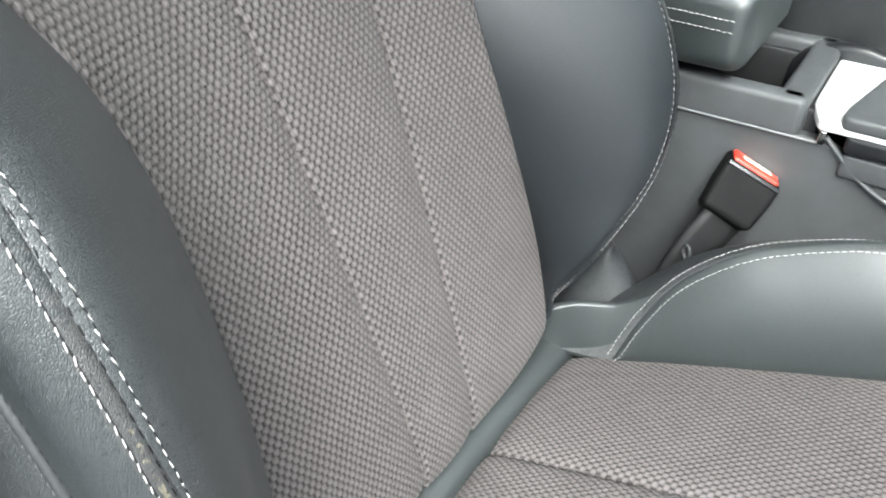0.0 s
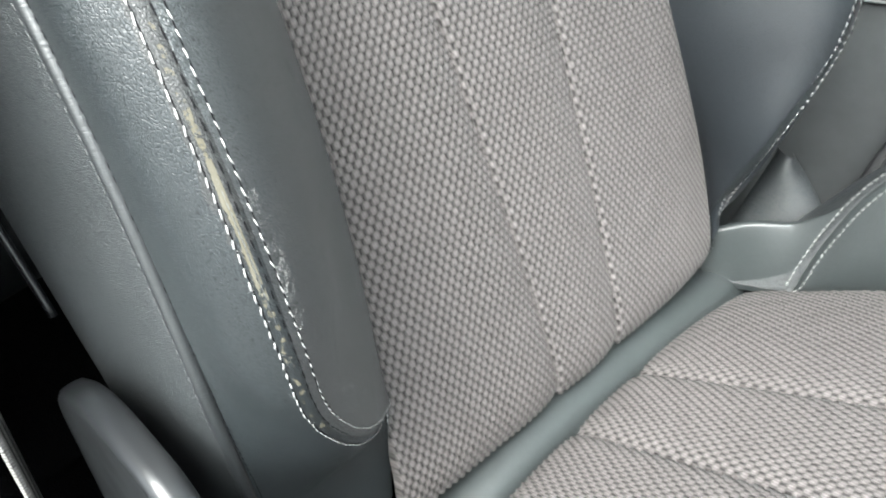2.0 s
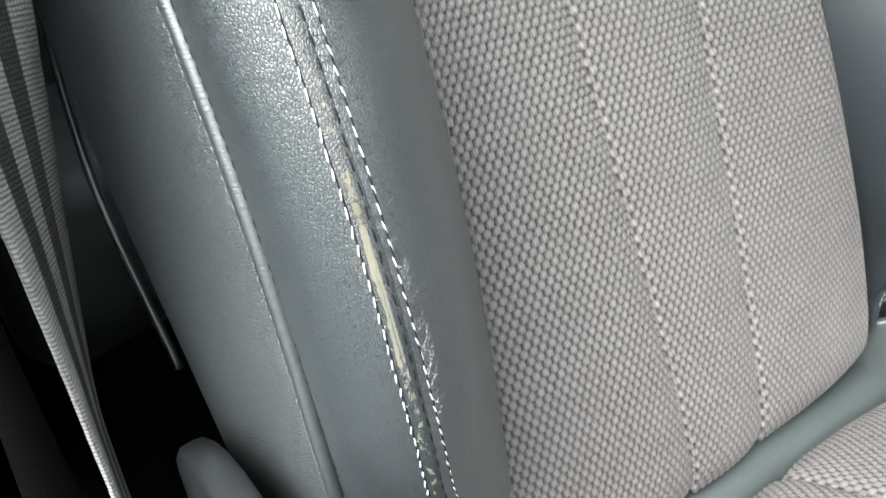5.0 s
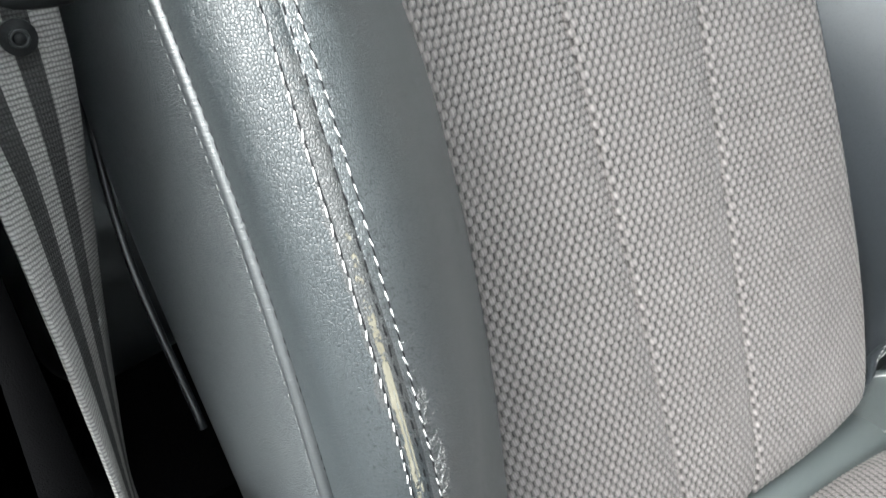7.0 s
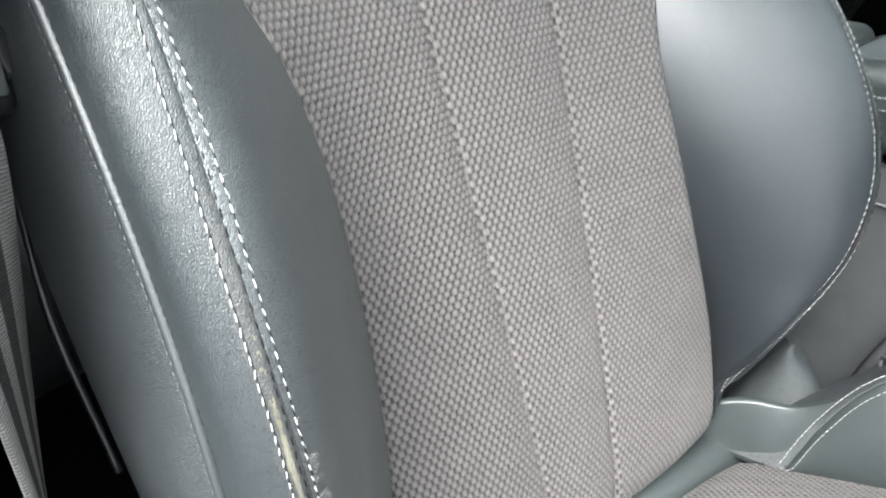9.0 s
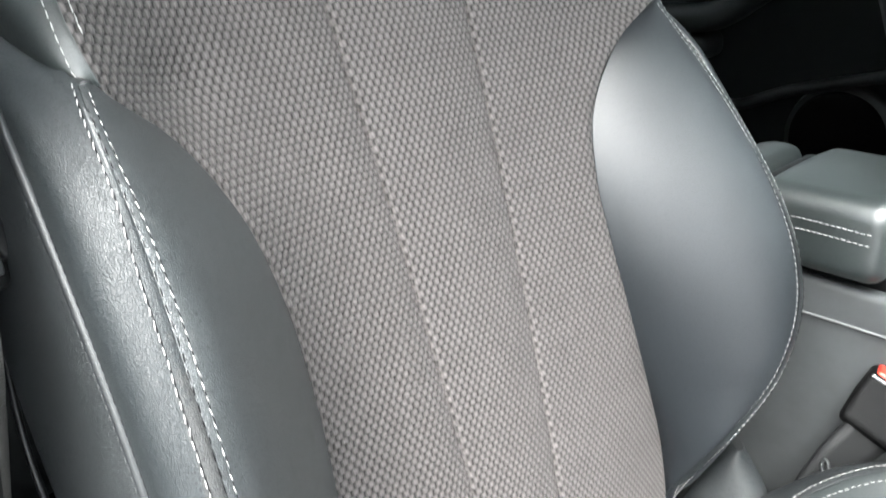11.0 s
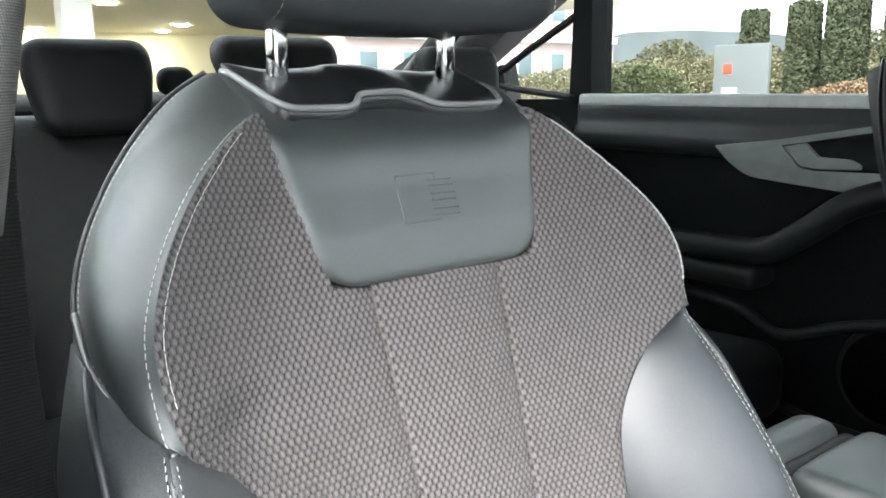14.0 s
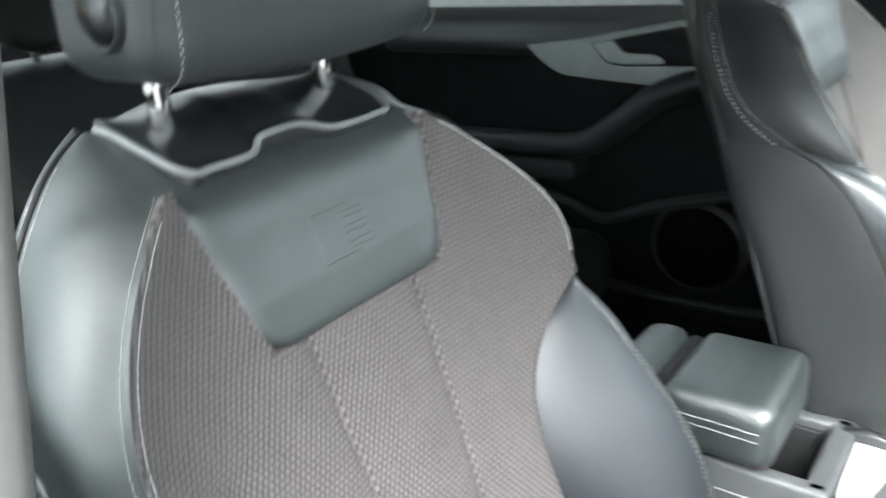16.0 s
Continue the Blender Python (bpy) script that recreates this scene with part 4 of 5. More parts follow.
    for side in (-1, 1):
        arc = [(0.181, -0.052, 0.272), (0.191, -0.066, 0.317), (0.204, -0.089, 0.362), (0.215, -0.124, 0.397), (0.224, -0.16, 0.417), (0.231, -0.218, 0.438), (0.235, -0.33, 0.452), (0.235, -0.48, 0.440)]
        yy = np.linspace(-0.05, -0.49, 10)
        ins = spline([(side * float(cush_edge(y)), y, float(cush_z(cush_edge(y), y)) - 0.004) for y in yy])
        rid = spline([(side * a, b, c) for a, b, c in arc])
        lower = spline([(side * a, b, c) for a, b, c in [(0.176, 0.012, 0.262), (0.206, -0.012, 0.285), (0.232, -0.045, 0.318), (0.248, -0.09, 0.355), (0.256, -0.15, 0.375), (0.262, -0.25, 0.385), (0.264, -0.48, 0.375)]])
        pin = Patch(ins, rid, lambda s: 0.003 + 0.010 * np.sin(np.pi * np.clip(s, 0, 1)), flip=-side)
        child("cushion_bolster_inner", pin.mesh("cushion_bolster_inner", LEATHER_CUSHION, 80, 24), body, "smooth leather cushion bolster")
        pout = Patch(rid, lower, lambda s: 0.003 + 0.006 * np.sin(np.pi * np.clip(s, 0, 1)), flip=-side)
        child("cushion_bolster_outer", pout.mesh("cushion_bolster_outer", side_leather, 80, 24), body)
        foot = spline([(side * 0.27, b, 0.10) for b in np.linspace(0.012, -0.48, 7)])
        pf = Patch(lower, foot, 0.008, flip=-side)
        child("cushion_side", pf.mesh("cushion_side", side_leather, 40, 14), body)
        gus = Patch(spline([(side * 0.172, 0.022, 0.256), (side * 0.176, 0.0, 0.259), (side * 0.179, -0.03, 0.264), (side * 0.183, -0.066, 0.272)]),
                    spline([(side * 0.171, 0.010, 0.310), (side * 0.183, -0.012, 0.318), (side * 0.196, -0.045, 0.324), (side * 0.206, -0.087, 0.358)]), 0.003, flip=-side)
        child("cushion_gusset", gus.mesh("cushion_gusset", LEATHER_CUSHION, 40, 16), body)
        n = 150
        s = np.linspace(0.01, 0.97, n)
        for pch, tt in ((pin, None), (pout, 0)):
            wid = np.linalg.norm(pch.B(s) - pch.A(s), axis=1)
            t = np.clip(0.0062 / wid, 0, 0.5)
            t = 1 - t if pch is pin else t
            V, F = stitches(pch.at(s, t), pch.normal(s, t))
            child("white_stitching", to_mesh("white_stitching", V, F, THREAD), body, "coarse white thread")
    # base under the cushion and recliner shroud beside it
    part("seat_base", rbox((0.47, 0.50, 0.22), 0.03, 4, 2, None, (0, -0.23, 0.14)), PLASTIC, body, "black plastic seat base")
    sh = rounded([(-0.16, 0.18), (0.030, 0.18), (0.040, 0.38), (0.036, 0.452), (-0.012, 0.470), (-0.07, 0.455), (-0.10, 0.36)], 0.022, 6)
    part("recliner_shroud", prism([(p[0] + 0.029, p[1] - 0.004) for p in sh], 0.014, "x", -0.279, 0.006), PLASTIC_GLOSS, body, "black plastic recliner cover")
    # soft gusset beside the backrest's foot
    V = Patch(spline([(0.215, 0.03, 0.27), (0.222, 0.0, 0.335), (0.226, -0.012, 0.362)]), spline([(0.215, -0.045, 0.255), (0.235, -0.05, 0.30), (0.232, -0.02, 0.358)]), 0.012, flip=1)
    child("side_gusset", V.mesh("side_gusset", side_leather, 24, 14), body)
    return body


driver_seat = seat(True, "black leather and grey woven sports seat with a worn bolster")
passenger_seat = seat(False, "black leather and grey woven sports seat beyond the console")
passenger_seat.matrix_world = pose(0.735, -0.156, 0.020) @ pose(0, 0, 0.3) @ pose(0, 0, 0, -1.5) @ pose(0, 0, -0.3)


# ---------------------------------------------------------------- the car round the seats
def cable(name, pts, r, mat, parent, label="", n=40, ring=8):
    V, F = tube(spline(pts), r, n, ring)
    return child(name, to_mesh(name, V, F, mat), parent, label)


def slab(name, outline, depth, axis, at, mat, label, r=0.0):
    """A flat piece of the setting."""
    bm = prism(outline, depth, axis, at, r)
    me = bpy.data.meshes.new(name)
    bmesh.ops.recalc_face_normals(bm, faces=bm.faces)
    bm.to_mesh(me)
    bm.free()
    me.materials.append(mat)
    return single(name, me, label, name.split("_")[0], kind="structure")


slab("floor", [(-0.42, -1.2), (1.14, -1.2), (1.14, 1.9), (-0.42, 1.9)], -0.05, "z", 0.02, CARPET, "black carpeted car floor")
slab("ceiling", rounded([(-0.30, -0.31), (0.98, -0.31), (0.98, 1.15), (-0.27, 1.15)], 0.1), 0.05, "z", 1.235, HEADLINER, "dark cloth headliner under the roof")
slab("bulkhead", [(-0.42, 0.0), (1.14, 0.0), (1.14, 0.80), (-0.42, 0.80)], -0.06, "y", -1.2, PLASTIC, "black front bulkhead under the windscreen")
slab("dashboard", rounded([(-1.2, 0.45), (-0.82, 0.45), (-0.78, 0.70), (-0.84, 0.80), (-1.2, 0.80)], 0.03), 1.4, "x", -0.36, PLASTIC, "plain black dashboard ahead of the seats")

screen = thing("windscreen", "clear sloping windscreen over the dashboard", "windscreen", kind="structure")
me = to_mesh("pane", [(-0.33, -1.2, 0.80), (1.09, -1.2, 0.80), (0.98, -0.31, 1.25), (-0.28, -0.31, 1.25), (-0.33, -1.204, 0.804), (1.09, -1.204, 0.804), (0.98, -0.314, 1.254), (-0.28, -0.314, 1.254)],
             [(0, 1, 2, 3), (7, 6, 5, 4), (0, 4, 5, 1), (1, 5, 6, 2), (2, 6, 7, 3), (3, 7, 4, 0)], GLASS, smooth=False)
child("pane", me, screen).visible_shadow = False

# far side: sill, rear door, pillars and quarter light
FARX = 1.085


def far_wall():
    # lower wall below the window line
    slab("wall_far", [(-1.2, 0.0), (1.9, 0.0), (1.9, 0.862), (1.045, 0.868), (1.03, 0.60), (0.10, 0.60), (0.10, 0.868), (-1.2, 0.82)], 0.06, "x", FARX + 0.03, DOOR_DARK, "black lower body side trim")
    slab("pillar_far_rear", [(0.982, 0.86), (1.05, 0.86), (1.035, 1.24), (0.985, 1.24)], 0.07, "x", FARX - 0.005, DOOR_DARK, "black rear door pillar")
    slab("pillar_far_centre", [(0.12, 0.86), (0.235, 0.86), (0.20, 1.24), (0.10, 1.24)], 0.07, "x", FARX - 0.005, PLASTIC, "black centre pillar")
    slab("roof_rail_far", [(-1.2, 0.83), (-0.45, 1.155), (1.06, 1.155), (1.12, 1.10), (1.45, 0.92), (1.9, 0.80), (1.9, 0.9), (1.5, 1.06), (1.1, 1.26), (-0.5, 1.26), (-1.2, 0.93)], 0.08, "x", FARX - 0.03, PLASTIC, "black roof rail sweeping down to the tail")
    slab("roof_edge_far", [(0.93, -0.45), (1.12, -0.45), (1.12, 1.2), (0.93, 1.2)], 0.04, "z", 1.215, HEADLINER, "dark headliner edge")


far_wall()

door = thing("door_rear_far", "black rear door trim with grey handle plate and window", "car door", kind="structure")
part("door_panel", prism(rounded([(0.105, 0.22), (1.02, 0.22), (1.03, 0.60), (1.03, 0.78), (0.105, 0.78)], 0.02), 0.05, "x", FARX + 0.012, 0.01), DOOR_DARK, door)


def belt_line(q):
    x, y, z = q
    return (x - 0.010 * (z < 0), y, z)


part("window_sill", rbox((0.075, 0.90, 0.115), 0.022, 5, 4, belt_line, (FARX + 0.022, 0.575, 0.815)), SILL, door, "soft grey-black door top rail")
# sweeping accent line
cable("accent_strip", [(FARX - 0.012, 0.66, 0.778), (FARX - 0.014, 0.50, 0.795), (FARX - 0.016, 0.35, 0.812), (FARX - 0.016, 0.12, 0.826)], 0.006, DOOR_TOP, door)
# satin handle plate with a recess for the opener
plate = rounded([(0.628, 0.782), (0.597, 0.752), (0.554, 0.727), (0.461, 0.720), (0.313, 0.711), (0.11, 0.706), (0.11, 0.752), (0.342, 0.750), (0.425, 0.747), (0.452, 0.751), (0.488, 0.789), (0.11, 0.857), (0.11, 0.868), (0.497, 0.799)], [0.004, 0.02, 0.02, 0.03, 0.0, 0, 0, 0.01, 0.008, 0.008, 0.004, 0, 0, 0.01], 4)
part("handle_plate", prism(plate, 0.02, "x", FARX - 0.033, 0.004), SATIN, door, "satin grey handle plate")
part("opener_recess", prism(rounded([(0.48, 0.79), (0.11, 0.86), (0.11, 0.742), (0.44, 0.745)], 0.01), 0.01, "x", FARX - 0.0275), PLASTIC_GLOSS, door)
part("door_opener", prism(rounded([(0.483, 0.788), (0.442, 0.796), (0.416, 0.772), (0.361, 0.771), (0.343, 0.763), (0.341, 0.754), (0.422, 0.751), (0.449, 0.755)], 0.005, 4), 0.014, "x", FARX - 0.036, 0.004), SATIN, door, "satin grey opener lever")
# pull handle running into the arm pad
arm = spline([(FARX - 0.03, 1.0, 0.569), (FARX - 0.045, 0.80, 0.579), (FARX - 0.055, 0.60, 0.587), (FARX - 0.06, 0.49, 0.596), (FARX - 0.058, 0.42, 0.638), (FARX - 0.048, 0.345, 0.696), (FARX - 0.03, 0.27, 0.724), (FARX - 0.005, 0.20, 0.734)])
V, F = tube(arm, 0.026, 70, 14)
V = np.array(V)
child("pull_handle", to_mesh("pull_handle", V, F, DOOR_TOP), door, "black arm pad rising into a pull handle")
part("arm_pad", rbox((0.09, 0.50, 0.05), 0.02, 5, 4, None, (FARX - 0.02, 0.76, 0.535)), DOOR_TOP, door)
# door pocket and speaker
cable("pocket_rim", [(FARX - 0.01, 1.0, 0.40), (FARX - 0.02, 0.70, 0.475), (FARX - 0.02, 0.55, 0.46), (FARX - 0.02, 0.47, 0.43), (FARX - 0.02, 0.36, 0.47), (FARX - 0.01, 0.13, 0.53)], 0.011, DOOR_TOP, door)
bm = bmesh.new()
bmesh.ops.create_cone(bm, cap_ends=True, segments=40, radius1=0.098, radius2=0.092, depth=0.02, matrix=pose(FARX - 0.004, 0.27, 0.395, 0, -90, 0))
part("speaker_ring", bm, PLASTIC, door, "black loudspeaker surround")
bm = bmesh.new()
bmesh.ops.create_cone(bm, cap_ends=True, segments=40, radius1=0.085, radius2=0.080, depth=0.012, matrix=pose(FARX - 0.016, 0.27, 0.395, 0, -90, 0))
part("speaker_grille", bm, CARPET, door, "black speaker cloth")
cable("pocket_edge", [(FARX - 0.03, 0.62, 0.335), (FARX - 0.035, 0.42, 0.29), (FARX - 0.035, 0.20, 0.285), (FARX - 0.03, 0.12, 0.29)], 0.010, DOOR_TOP, door)
part("window_pane", prism([(0.235, 0.85), (0.982, 0.85), (0.985, 1.16), (0.20, 1.16)], 0.004, "x", FARX + 0.04), GLASS, door, "tinted side glass", smooth=False)
# pale strip added as the highlight along the rounded top of the rail
part("sill_highlight", rbox((0.034, 0.79, 0.026), 0.008, 4, 2, None, (FARX - 0.001, 0.615, 0.868)), SILL_SHINE, door, "pale strip in place of the highlight on the door top")

front_win = thing("window_front_far", "clear side window of the far front door", "window", kind="structure")
part("window_pane", prism([(-1.15, 0.83), (0.11, 0.865), (0.10, 1.17), (-0.42, 1.17)], 0.004, "x", FARX + 0.04), GLASS, front_win, smooth=False).visible_shadow = False

ql = thing("window_quarter", "small fixed quarter light behind the rear door", "window", kind="structure")
part("quarter_pane", prism([(1.045, 0.868), (1.33, 0.90), (1.30, 0.94), (1.045, 1.07)], 0.004, "x", FARX + 0.01), GLASS, ql, smooth=False)
cable("quarter_frame", [(FARX, 1.035, 0.872), (FARX, 1.31, 0.905), (FARX, 1.30, 0.935), (FARX, 1.035, 1.06)], 0.009, PLASTIC, ql)
slab("pillar_tail_far", [(1.27, 0.86), (1.9, 0.80), (1.9, 0.84), (1.29, 0.955)], 0.05, "x", FARX - 0.005, PLASTIC, "black tail pillar")

# tail: parcel shelf, hatch frame and rear glass
slab("shelf_rear", [(-0.30, 1.20), (1.08, 1.20), (1.0, 1.75), (-0.24, 1.75)], -0.03, "z", 0.845, CARPET, "black parcel shelf")
tail = thing("window_rear", "sloping rear window with black frame", "window", kind="structure")
cable("hatch_frame", [(-0.27, 1.72, 0.86), (0.10, 1.80, 0.87), (0.40, 1.82, 0.87), (0.70, 1.80, 0.87), (1.02, 1.72, 0.86)], 0.03, PLASTIC, tail)
cable("hatch_frame", [(1.02, 1.72, 0.86), (1.0, 1.45, 1.02), (0.95, 1.15, 1.21)], 0.035, PLASTIC, tail)
cable("hatch_frame", [(-0.27, 1.72, 0.86), (-0.25, 1.45, 1.02), (-0.20, 1.15, 1.21)], 0.035, PLASTIC, tail)
me = to_mesh("rear_pane", [(-0.27, 1.72, 0.86), (1.02, 1.72, 0.86), (0.95, 1.15, 1.22), (-0.20, 1.15, 1.22), (-0.27, 1.724, 0.864), (1.02, 1.724, 0.864), (0.95, 1.154, 1.224), (-0.20, 1.154, 1.224)],
             [(0, 1, 2, 3), (7, 6, 5, 4), (0, 4, 5, 1), (1, 5, 6, 2), (2, 6, 7, 3), (3, 7, 4, 0)], GLASS, smooth=False)
child("rear_pane", me, tail)
slab("tailgate", [(-0.42, 0.0), (1.14, 0.0), (1.14, 0.84), (-0.42, 0.84)], 0.05, "y", 1.85, PLASTIC, "black inner tailgate")

# near side: centre pillar with cloth above and plastic below, rear door behind it
bp = thing("pillar_near", "grey cloth-covered centre pillar over grey plastic trim", "pillar", kind="structure")


def pillar_piece(z0, z1, x_at, wide, mat, name, y0=-0.005, y1=0.085):
    rows, uvs = [], []
    zs = np.linspace(z0, z1, 30)
    a = np.linspace(0, np.pi, 26)
    for k in a:
        cx = np.cos(k)
        px = x_at(zs) - 0.020 + 0.020 * np.sin(k) ** 0.6
        py = (y0 + y1) / 2 - (y1 - y0) / 2 * cx + 0 * zs
        rows.append(np.stack([px, py, zs], 1))
        uvs.append(np.stack([0 * zs + k * 0.03, zs], 1))
    first, last = rows[0].copy(), rows[-1].copy()
    first[:, 0] -= wide
    last[:, 0] -= wide
    rows = [first] + rows + [last]
    uvs = [uvs[0] - [0.08, 0]] + uvs + [uvs[-1] + [0.08, 0]]
    V = np.concatenate(rows)
    F = grid_faces(len(rows), 30)
    n = len(rows)
    F.append(tuple(i * 30 for i in range(n)))
    F.append(tuple(i * 30 + 29 for i in range(n))[::-1])
    return child(name, to_mesh(name, V, F, mat, np.concatenate(uvs)), bp)


pillar_piece(0.856, 1.26, lambda z: -0.282 + 0.20 * (z - 0.856), 0.10, PILLAR_CLOTH, "pillar_cover")
pillar_piece(0.56, 0.853, lambda z: -0.284 - 0.10 * (0.853 - z) - 0.28 * (0.853 - z) ** 2, 0.08, PILLAR_GREY, "pillar_trim")
slab("door_rear_near", [(0.06, 0.10), (1.9, 0.10), (1.9, 0.86), (0.06, 0.86)], -0.05, "x", -0.36, CARPET, "black rear door trim behind the pillar")
near_win = thing("window_near", "dark tinted rear door window behind the pillar", "window", kind="structure")
part("window_pane", prism([(0.08, 0.84), (0.95, 0.84), (0.98, 1.18), (0.08, 1.18)], 0.004, "x", -0.355), GLASS, near_win, smooth=False)
slab("sill_near", [(-1.2, 0.0), (0.10, 0.0), (0.10, 0.12), (-1.2, 0.12)], -0.08, "x", -0.36, PLASTIC, "black door sill")
slab("roof_rail_near", [(-1.2, 0.83), (-0.45, 1.155), (1.06, 1.155), (1.12, 1.10), (1.45, 0.92), (1.9, 0.80), (1.9, 0.9), (1.5, 1.06), (1.1, 1.26), (-0.5, 1.26), (-1.2, 0.93)], -0.06, "x", -0.23, PLASTIC, "black roof rail sweeping down to the tail")
slab("pillar_tail_near", [(0.93, 0.85), (1.9, 0.80), (1.9, 0.84), (1.25, 1.02), (1.05, 1.2), (0.97, 1.2)], -0.05, "x", -0.31, PLASTIC, "black tail pillar")


# ---------------------------------------------------------------- seat belt
def ribbon(name, pts, widths, turns, mat, parent, thick=0.0013, label="", n=80):
    """A strap: centre line, half-widths and the angle of its flat side along the way."""
    c = spline(pts)
    s = np.linspace(0, 1, n)
    P = c(s)
    d = np.r_[0, np.cumsum(np.linalg.norm(np.diff(P, axis=0), axis=1))]
    hw = np.interp(s, np.linspace(0, 1, len(widths)), widths)
    an = np.radians(np.interp(s, np.linspace(0, 1, len(turns)), turns))
    tan = np.gradient(P, axis=0)
    tan /= np.linalg.norm(tan, axis=1)[:, None]
    side = np.stack([np.cos(an), np.sin(an), 0 * an], 1)
    side -= tan * (side * tan).sum(1)[:, None]
    side /= np.linalg.norm(side, axis=1)[:, None]
    nn = np.cross(side, tan)
    rows, uvs = [], []
    prof = [(-1, 0), (-0.96, 1), (-0.5, 1), (0, 1), (0.5, 1), (0.96, 1), (1, 0), (0.96, -1), (0.5, -1), (0, -1), (-0.5, -1), (-0.96, -1), (-1, 0)]
    for a, b in prof:
        rows.append(P + side * (hw * a)[:, None] + nn * (thick * b))
        uvs.append(np.stack([0 * d + (a + 1) / 2, d], 1))
    return child(name, to_mesh(name, np.concatenate(rows), grid_faces(len(prof), n), mat, np.concatenate(uvs)), parent, label)


belt = thing("seat_belt", "dark striped seat-belt webbing hanging beside the seat", "seat belt")
ribbon("lower_webbing", [(-0.287, 0.080, 0.672), (-0.2875, 0.077, 0.64), (-0.2885, 0.073, 0.60), (-0.2925, 0.071, 0.55), (-0.2968, 0.07, 0.50), (-0.300, 0.07, 0.46), (-0.302, 0.07, 0.40), (-0.306, 0.07, 0.30), (-0.312, 0.07, 0.15)],
       [0.0235] * 6, list(np.interp(np.linspace(0, 1, 30), [0, 0.06, 0.14, 0.235, 0.33, 0.41, 1], [10, 18, 44, 60, 72, 80, 84])), WEBBING, belt, label="grey webbing with two dark bands")
ribbon("upper_webbing", [(-0.284, 0.098, 0.66), (-0.287, 0.102, 0.74), (-0.288, 0.104, 0.82), (-0.284, 0.106, 0.90), (-0.272, 0.108, 1.0), (-0.25, 0.11, 1.12)],
       [0.0235] * 4, [4, 2, 0, 0], knit("dark_webbing", (0.035, 0.036, 0.036), 0.0012, 0.0021), belt, label="dark webbing running up the pillar")
tongue = part("tongue", rbox((0.062, 0.016, 0.026), 0.006, 4, 3, None, (-0.287, 0.086, 0.664)), BELT_BLACK, belt, "black plastic belt tongue")
part("tongue_blade", rbox((0.0075, 0.004, 0.016), 0.0015, 3, 2, None, (-0.263, 0.0775, 0.668)), PLASTIC_GREY, tongue, "grey steel blade")
cable("tongue_loop", [(-0.30, 0.08, 0.690), (-0.28, 0.078, 0.694), (-0.262, 0.08, 0.684), (-0.254, 0.084, 0.668)], 0.007, PLASTIC_GLOSS, tongue, n=24)
bm = bmesh.new()
bmesh.ops.create_cone(bm, cap_ends=True, segments=28, radius1=0.0060, radius2=0.0056, depth=0.005, matrix=pose(-0.281, 0.072, 0.646, 90))
bmesh.ops.bevel(bm, geom=[e for e in bm.edges if e.calc_face_angle(0) > 0.8], offset=0.0014, segments=2, affect="EDGES")
stop = part("stop_button", bm, PLASTIC, belt, "round black stop button")
bm = bmesh.new()
bmesh.ops.create_cone(bm, cap_ends=True, segments=18, radius1=0.0024, radius2=0.0018, depth=0.002, matrix=pose(-0.281, 0.0690, 0.646, 90))
part("button_dimple", bm, BELT_BLACK, stop)
cable("button_ring", [(-0.281 + 0.0026 * math.cos(a), 0.0693, 0.646 + 0.0026 * math.sin(a)) for a in np.linspace(0, 2 * math.pi, 13)], 0.0006, PLASTIC_GLOSS, stop, n=24)

# ---------------------------------------------------------------- buckle
bk = thing("belt_buckle", "black seat-belt buckle with a red release button", "buckle")
wx, hx = Vector((0.008, -0.046, -0.022)).normalized(), Vector((0.038, -0.012, 0.038)).normalized()
zx = wx.cross(hx).normalized()
hx = zx.cross(wx).normalized()
BKM = Matrix((wx, hx, zx)).transposed().to_4x4()
BKM.translation = Vector((0.318, -0.098, 0.392))
if (BKM.to_3x3() @ Vector((0, 0, 1))).x > 0:
    BKM = BKM @ pose(0, 0, 0, 0, 180, 0)


def buckle_taper(q):
    k = 1 - 0.10 * max(0.0, -q[1] / 0.03)
    return (q[0] * k, q[1] - 0.5 * (q[2] + 0.014) * min(1.0, max(0.0, q[1] / 0.02)), q[2] * k)


part("housing", rbox((0.053, 0.060, 0.028), 0.006, 5, 4, buckle_taper, m=BKM), BUCKLE, bk, "black plastic buckle housing")
btn = part("release_button", rbox((0.045, 0.008, 0.024), 0.003, 4, 3, None, (0, 0, 0), BKM @ pose(0, 0.0215, 0.0, 26.5)), RED, bk, "glossy red release button")
part("button_mark", rbox((0.028, 0.002, 0.009), 0.0008, 2, 1, None, (0, 0, 0), BKM @ pose(0, 0.0215, 0.0, 26.5) @ pose(0.0, 0.0036, 0.0)), plain("pale_mark", (0.75, 0.68, 0.55), 0.4), btn)
part("slot_lip", rbox((0.050, 0.004, 0.003), 0.001, 2, 1, None, (0, 0, 0), BKM @ pose(0, 0.013, 0.0138)), PLASTIC_GLOSS, bk)
ribbon("stalk", [(0.306, -0.094, 0.372), (0.290, -0.080, 0.345), (0.276, -0.068, 0.310), (0.262, -0.056, 0.26), (0.25, -0.045, 0.20)], [0.019, 0.018, 0.017], [-60, -60, -60], PLASTIC, bk, 0.004, "dark grey plastic stalk")
V, F = tube(spline([(0.272 + 0.003 * math.cos(a), -0.0745 + 0.004 * math.cos(a), 0.343 + 0.007 * math.sin(a)) for a in np.linspace(0, 6.283, 14)]), 0.0014, 30, 6)
child("stalk_eyelet", to_mesh("stalk_eyelet", V, F, PLASTIC_GREY), bk)

